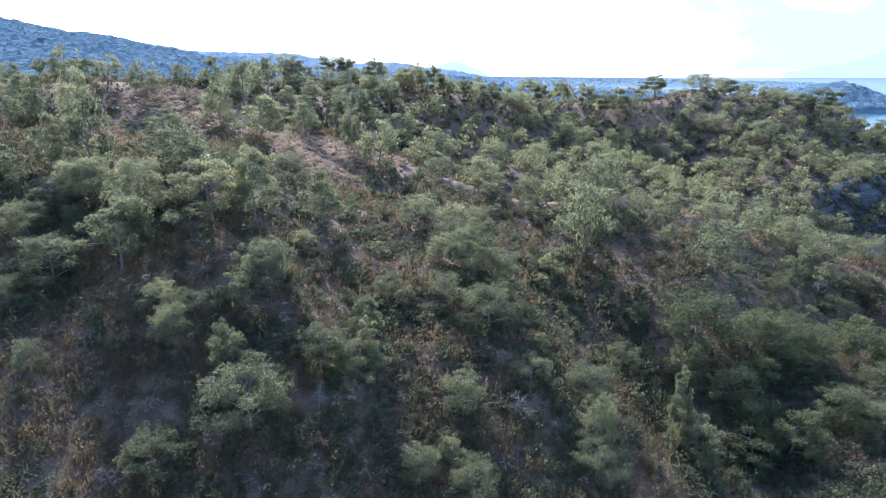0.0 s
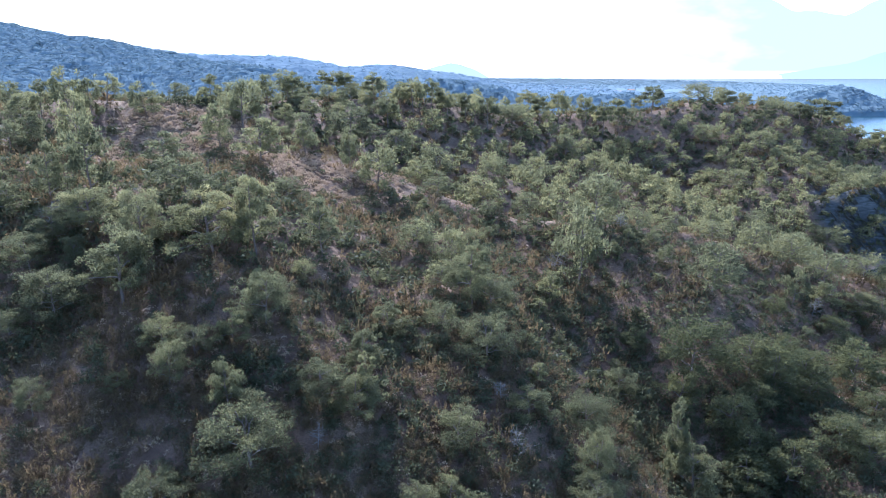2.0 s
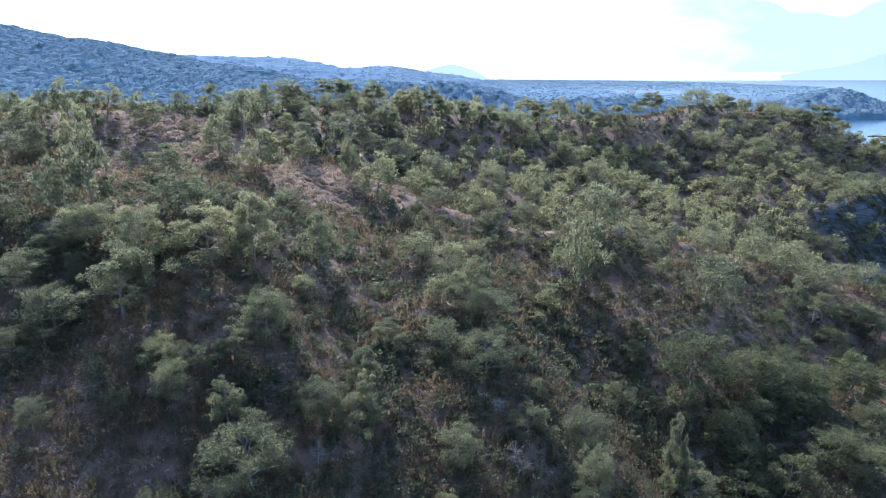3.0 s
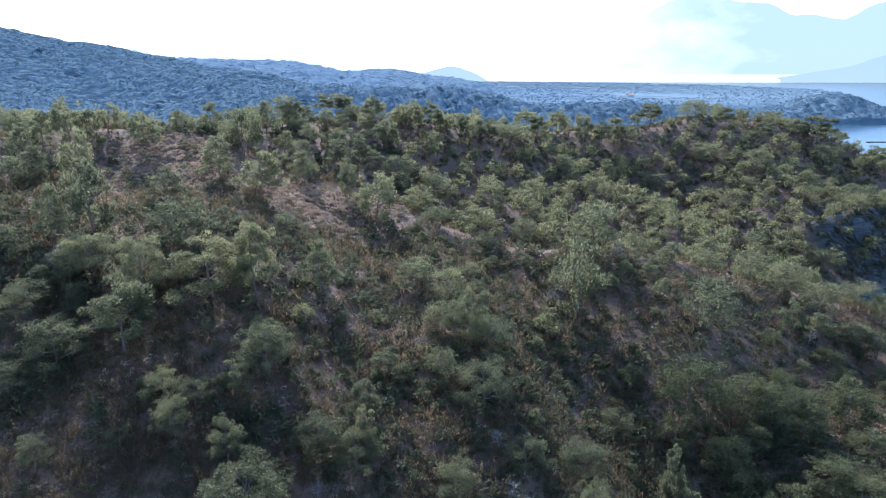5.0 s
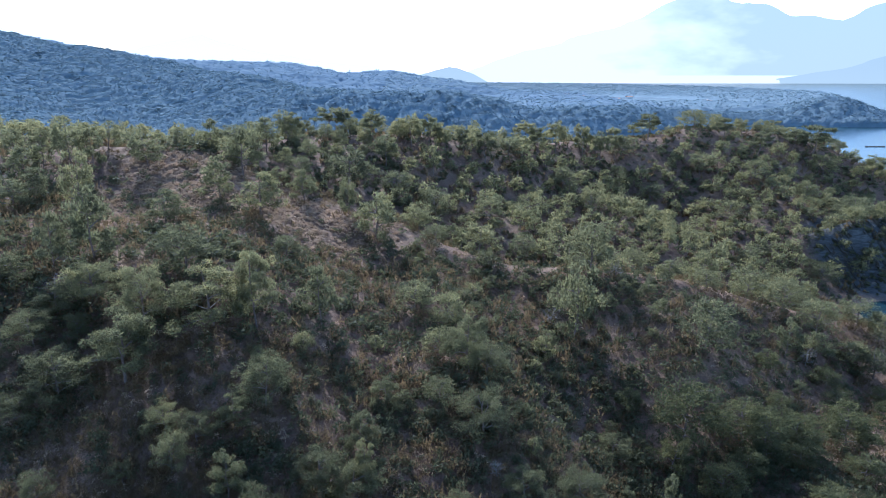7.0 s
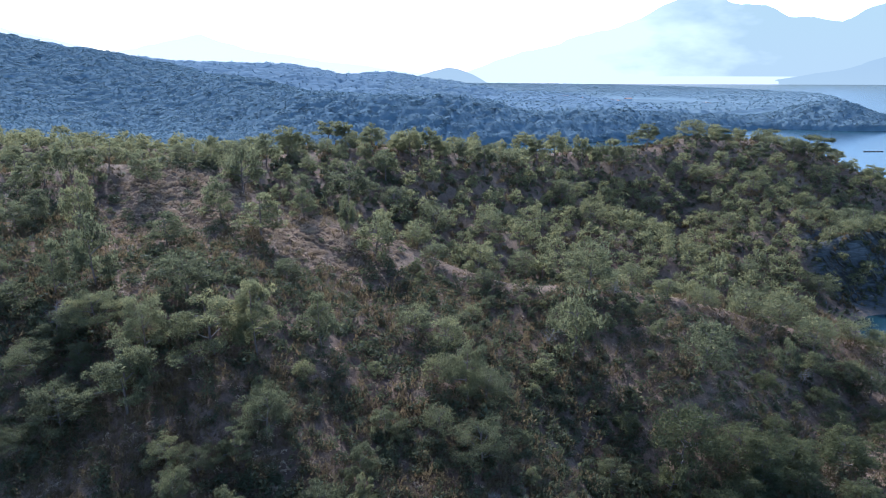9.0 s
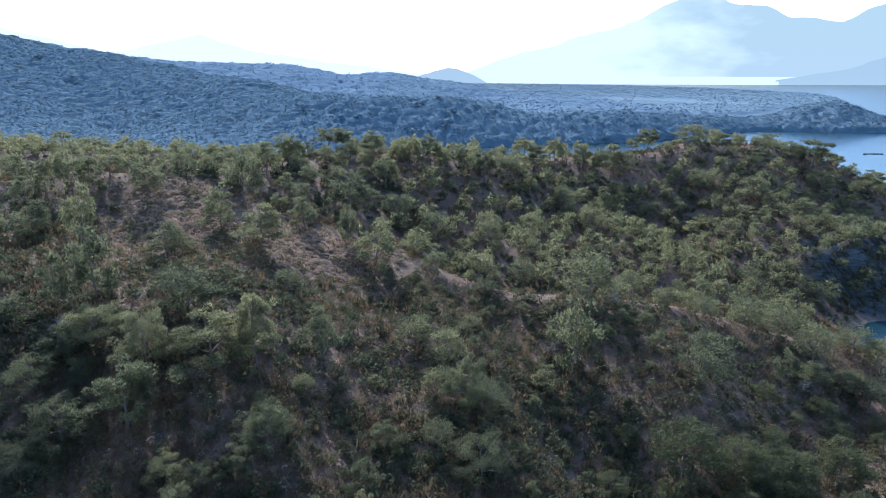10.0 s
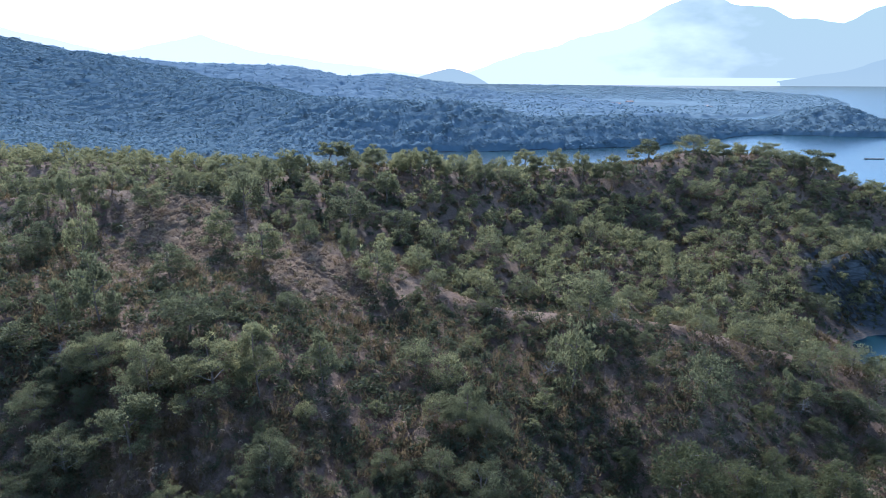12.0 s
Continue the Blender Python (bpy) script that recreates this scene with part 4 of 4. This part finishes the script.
brown = np.concatenate([brown, spots(1900, (-58, 24), (32, 98), 58, (0.9, 2.1), slope)])
straw = np.concatenate([straw, spots(8000, (-62, -6), (82, 122), 28, (0.7, 1.4), lambda x, y, r: thin(np.clip(1.5 * bare(x, y) - 0.15, 0, 1), r))])


def shrub_things(places, shapes, mat, name, label, limit):
    """The shrubs nearest to the foot of the slope stand as things of their own; gives back the rest."""
    order = np.argsort(places[:, 1] + 0.2 * np.abs(places[:, 0]))
    meshes = [mesh_of(name, v, f, [mat]) for v, f in shapes]
    r = np.random.RandomState(len(places))
    for x, y, z, w in places[order[:limit]]:
        ob = tagged(new(name, meshes[r.randint(len(meshes))]), label, "shrub", "shrubs of the hillside")
        ob.matrix_basis = pose(x, y, z, 0, 0, r.uniform(0, 360)) @ Matrix.Diagonal((w, w, w * r.uniform(0.8, 1.2), 1))
    return places[order[limit:]]


green = shrub_things(green, fine_bushes, BUSH, "evergreen_shrub", "dense dark green evergreen shrub on the stony slope", 140)
brown = shrub_things(brown, fine_heaths, HEATH, "heath_shrub", "twiggy olive-brown heath shrub on the stony slope", 110)
straw = shrub_things(straw, cushions, STRAW, "dry_cushion_plant", "straw-coloured dry cushion plant on bare soil", 50)


def by_distance(places, fine, middle, coarse, seed, tall):
    """Fine shrubs at the foot of the slope, coarser ones farther up."""
    y = places[:, 1]
    return joined([strewn(fine, places[y < 46], seed, tall), strewn(middle, places[(y >= 46) & (y < 61)], seed + 100, tall), strewn(coarse, places[y >= 61], seed + 200, tall)])


stuff("evergreen_scrub", by_distance(green, fine_bushes, bushes, mid_bushes, 31, (0.8, 1.2)), BUSH, "dense dark green evergreen scrub over the slope", "scrub")
stuff("heath_scrub", by_distance(brown, fine_heaths, heaths, mid_heaths, 32, (0.8, 1.3)), HEATH, "twiggy olive-brown heath between the pines", "scrub")
stuff("dry_cushions", strewn(cushions, straw, 33), STRAW, "straw-coloured dry cushion plants on bare soil", "scrub")
far_bushes = [bush_shape(960 + k, 18, 0.33, 5) for k in range(5)]
far_heaths = [heath_shape(970 + k, 22, 0.5) for k in range(4)]
hillgreen = spots(16000, (-75, 180), FY, 24, (1.0, 2.8), lambda x, y, r: thin(np.clip(0.65 + 1.2 * fbm(x, y, 14.0), 0.1, 1), r))
hillbrown = spots(8000, (-75, 170), FY, 25, (0.8, 1.8), lambda x, y, r: thin(np.clip(0.45 - 1.2 * fbm(x, y, 14.0), 0.05, 1), r))
plateau = spots(3200, (-175, -40), (118, 216), 51, (1.2, 3.0), lambda x, y, r: thin(np.full(len(x), 0.7), r))
hillgreen = np.concatenate([hillgreen, plateau])
stuff("ridge_scrub", strewn(far_bushes, hillgreen, 34), BUSH, "dark evergreen scrub on the far flank of the hill", "scrub")
stuff("ridge_heath", strewn(far_heaths, hillbrown, 35), HEATH, "olive-brown heath on the far flank of the hill", "scrub")

# pines of the far flank, past those that stand as things
wood, stems = [], []
for k in range(6):
    trunk, limbs, needles = pine_shape(500 + k, "ABDABB"[k], 240, 0.12)
    wood.append(needles)
    stems.append(tube(np.array([(0, 0, -0.05), (0.01, 0, 0.3), (0.03, 0.01, 0.8)]), [0.02, 0.017, 0.008], 4))
rest = [(x, y, land_at(x, y) - 0.1, w / 1.2) for x, y, w in extra[ROOM:] + back]
leaves, poles = strewn(wood, rest, 36, (0.85, 1.2)), strewn(stems, rest, 36, (0.85, 1.2))
me = mesh_of("pine_wood", *joined([leaves, poles]), [NEEDLE, BARK], [0] * len(leaves[1]) + [1] * len(poles[1]))
tagged(new("pine_wood", me), "green pine wood covering the ridge", "wood", kind="stuff")


# far woods across the bay
def crown_shape(seed, n, leaf):
    """A far tree crown 1 m wide, of small sprays."""
    r = np.random.RandomState(seed)
    u = unit(r.normal(size=(n, 3)))
    u[:, 2] = np.abs(u[:, 2])
    at = u * [0.50, 0.50, 0.58] * r.uniform(0.7, 1.0, (n, 1)) + [0, 0, 0.05]
    return scales(r, at, u * 0.15 + [0, 0, 1.0], leaf, 1.0, 0.2)


def woods(count, xs, ys, seed, size, keep):
    return spots(count, xs, ys, seed, size, keep, 0.2)


def canopy(name, xs, ys, step, crown, lift, keep, mat, label, seed, sprigs):
    """The closed roof of a far wood: rounded crowns side by side, one sheet over the ground, sunk where no wood stands."""
    gx, gy = np.arange(xs[0], xs[1] + step, step), np.arange(ys[0], ys[1] + step, step)
    X, Y = [q.ravel() for q in np.meshgrid(gx, gy)]
    t = np.random.RandomState(seed).rand(64, 64, 4)
    top = np.zeros_like(X)
    ci, cj = np.floor(X / crown).astype(int), np.floor(Y / crown).astype(int)
    for di in (-1, 0, 1):
        for dj in (-1, 0, 1):
            k = t[(ci + di) % 64, (cj + dj) % 64]
            d2 = (X - (ci + di + k[:, 0]) * crown) ** 2 + (Y - (cj + dj + k[:, 1]) * crown) ** 2
            r = crown * (0.55 + 0.35 * k[:, 2])
            top = np.maximum(top, lift * (0.45 + 0.55 * k[:, 3]) * np.sqrt(np.clip(1 - d2 / r ** 2, 0, 1)))
    ground = land(X, Y)
    wood = np.clip((ground - 0.4) * 1.5, 0, 1) * keep(X, Y)
    Z = ground - 0.6 + wood * (1.8 + top + 0.25 * lift * fbm(X, Y, crown * 0.6, 3))
    zz = Z.reshape(len(gy), len(gx))
    sy, sx = np.gradient(zz, step)
    r = np.random.RandomState(seed + 1)
    pick = np.flatnonzero((np.abs(X) < 0.80 * Y + 20) & (wood > 0.6) & (ground > 0.6))
    pick = r.choice(pick, sprigs)
    facing = unit(np.stack([-0.5 * sx.ravel()[pick], -0.5 * sy.ravel()[pick], np.ones(sprigs)], 1))
    spot = np.stack([X, Y, Z], 1)[pick] + r.uniform(-0.5, 0.5, (sprigs, 3)) * [step, step, 0.3 * lift] + [0, 0, 0.12 * lift]
    leafy = scales(r, spot, facing, crown * 0.22, 0.9, 0.30)
    nx, ny = len(gx), len(gy)
    i = (np.arange(ny - 1)[:, None] * nx + np.arange(nx - 1)[None]).ravel()
    f = np.stack([i, i + 1, i + nx + 1, i + nx], 1)
    seen = (np.abs(X) < 0.80 * Y + 20)[f].all(1) & (wood[f].max(1) > 0.05)
    f = f[seen]
    roof = (np.stack([X, Y, Z], 1), np.concatenate([f[:, [0, 1, 2]], f[:, [0, 2, 3]]]))
    return tagged(new(name, mesh_of(name, *joined([roof, leafy]), [mat], smooth=True)), label, "wood", kind="stuff")


crowns = [crown_shape(980 + k, 26, 0.24) for k in range(9)]
sprays = [crown_shape(990 + k, 14, 0.33) for k in range(6)]
always = lambda x, y, r: thin(np.clip(0.95 + 0.9 * fbm(x, y, 60.0), 0.3, 1), r)
far1 = np.concatenate([woods(6000, (-600, 540), (430, 790), 41, (5.5, 10.5), always), woods(2600, (-320, 0), (225, 430), 42, (5.0, 8.5), always)])
far2 = woods(2600, (-1300, 320), (1150, 1900), 43, (8.0, 14.0), always)
far3 = woods(6500, (-300, 1250), (1800, 4500), 45, (9.0, 17.0), lambda x, y, r: x > -9e9)
everywhere = lambda x, y: np.ones_like(x)
fields = lambda x, y: 1 - np.clip(1.6 * np.exp(-((x - 330) / 260) ** 2 - ((y - 1330) / 230) ** 2) + 0.8 * fbm(x, y, 120.0) - 0.3, 0, 1)
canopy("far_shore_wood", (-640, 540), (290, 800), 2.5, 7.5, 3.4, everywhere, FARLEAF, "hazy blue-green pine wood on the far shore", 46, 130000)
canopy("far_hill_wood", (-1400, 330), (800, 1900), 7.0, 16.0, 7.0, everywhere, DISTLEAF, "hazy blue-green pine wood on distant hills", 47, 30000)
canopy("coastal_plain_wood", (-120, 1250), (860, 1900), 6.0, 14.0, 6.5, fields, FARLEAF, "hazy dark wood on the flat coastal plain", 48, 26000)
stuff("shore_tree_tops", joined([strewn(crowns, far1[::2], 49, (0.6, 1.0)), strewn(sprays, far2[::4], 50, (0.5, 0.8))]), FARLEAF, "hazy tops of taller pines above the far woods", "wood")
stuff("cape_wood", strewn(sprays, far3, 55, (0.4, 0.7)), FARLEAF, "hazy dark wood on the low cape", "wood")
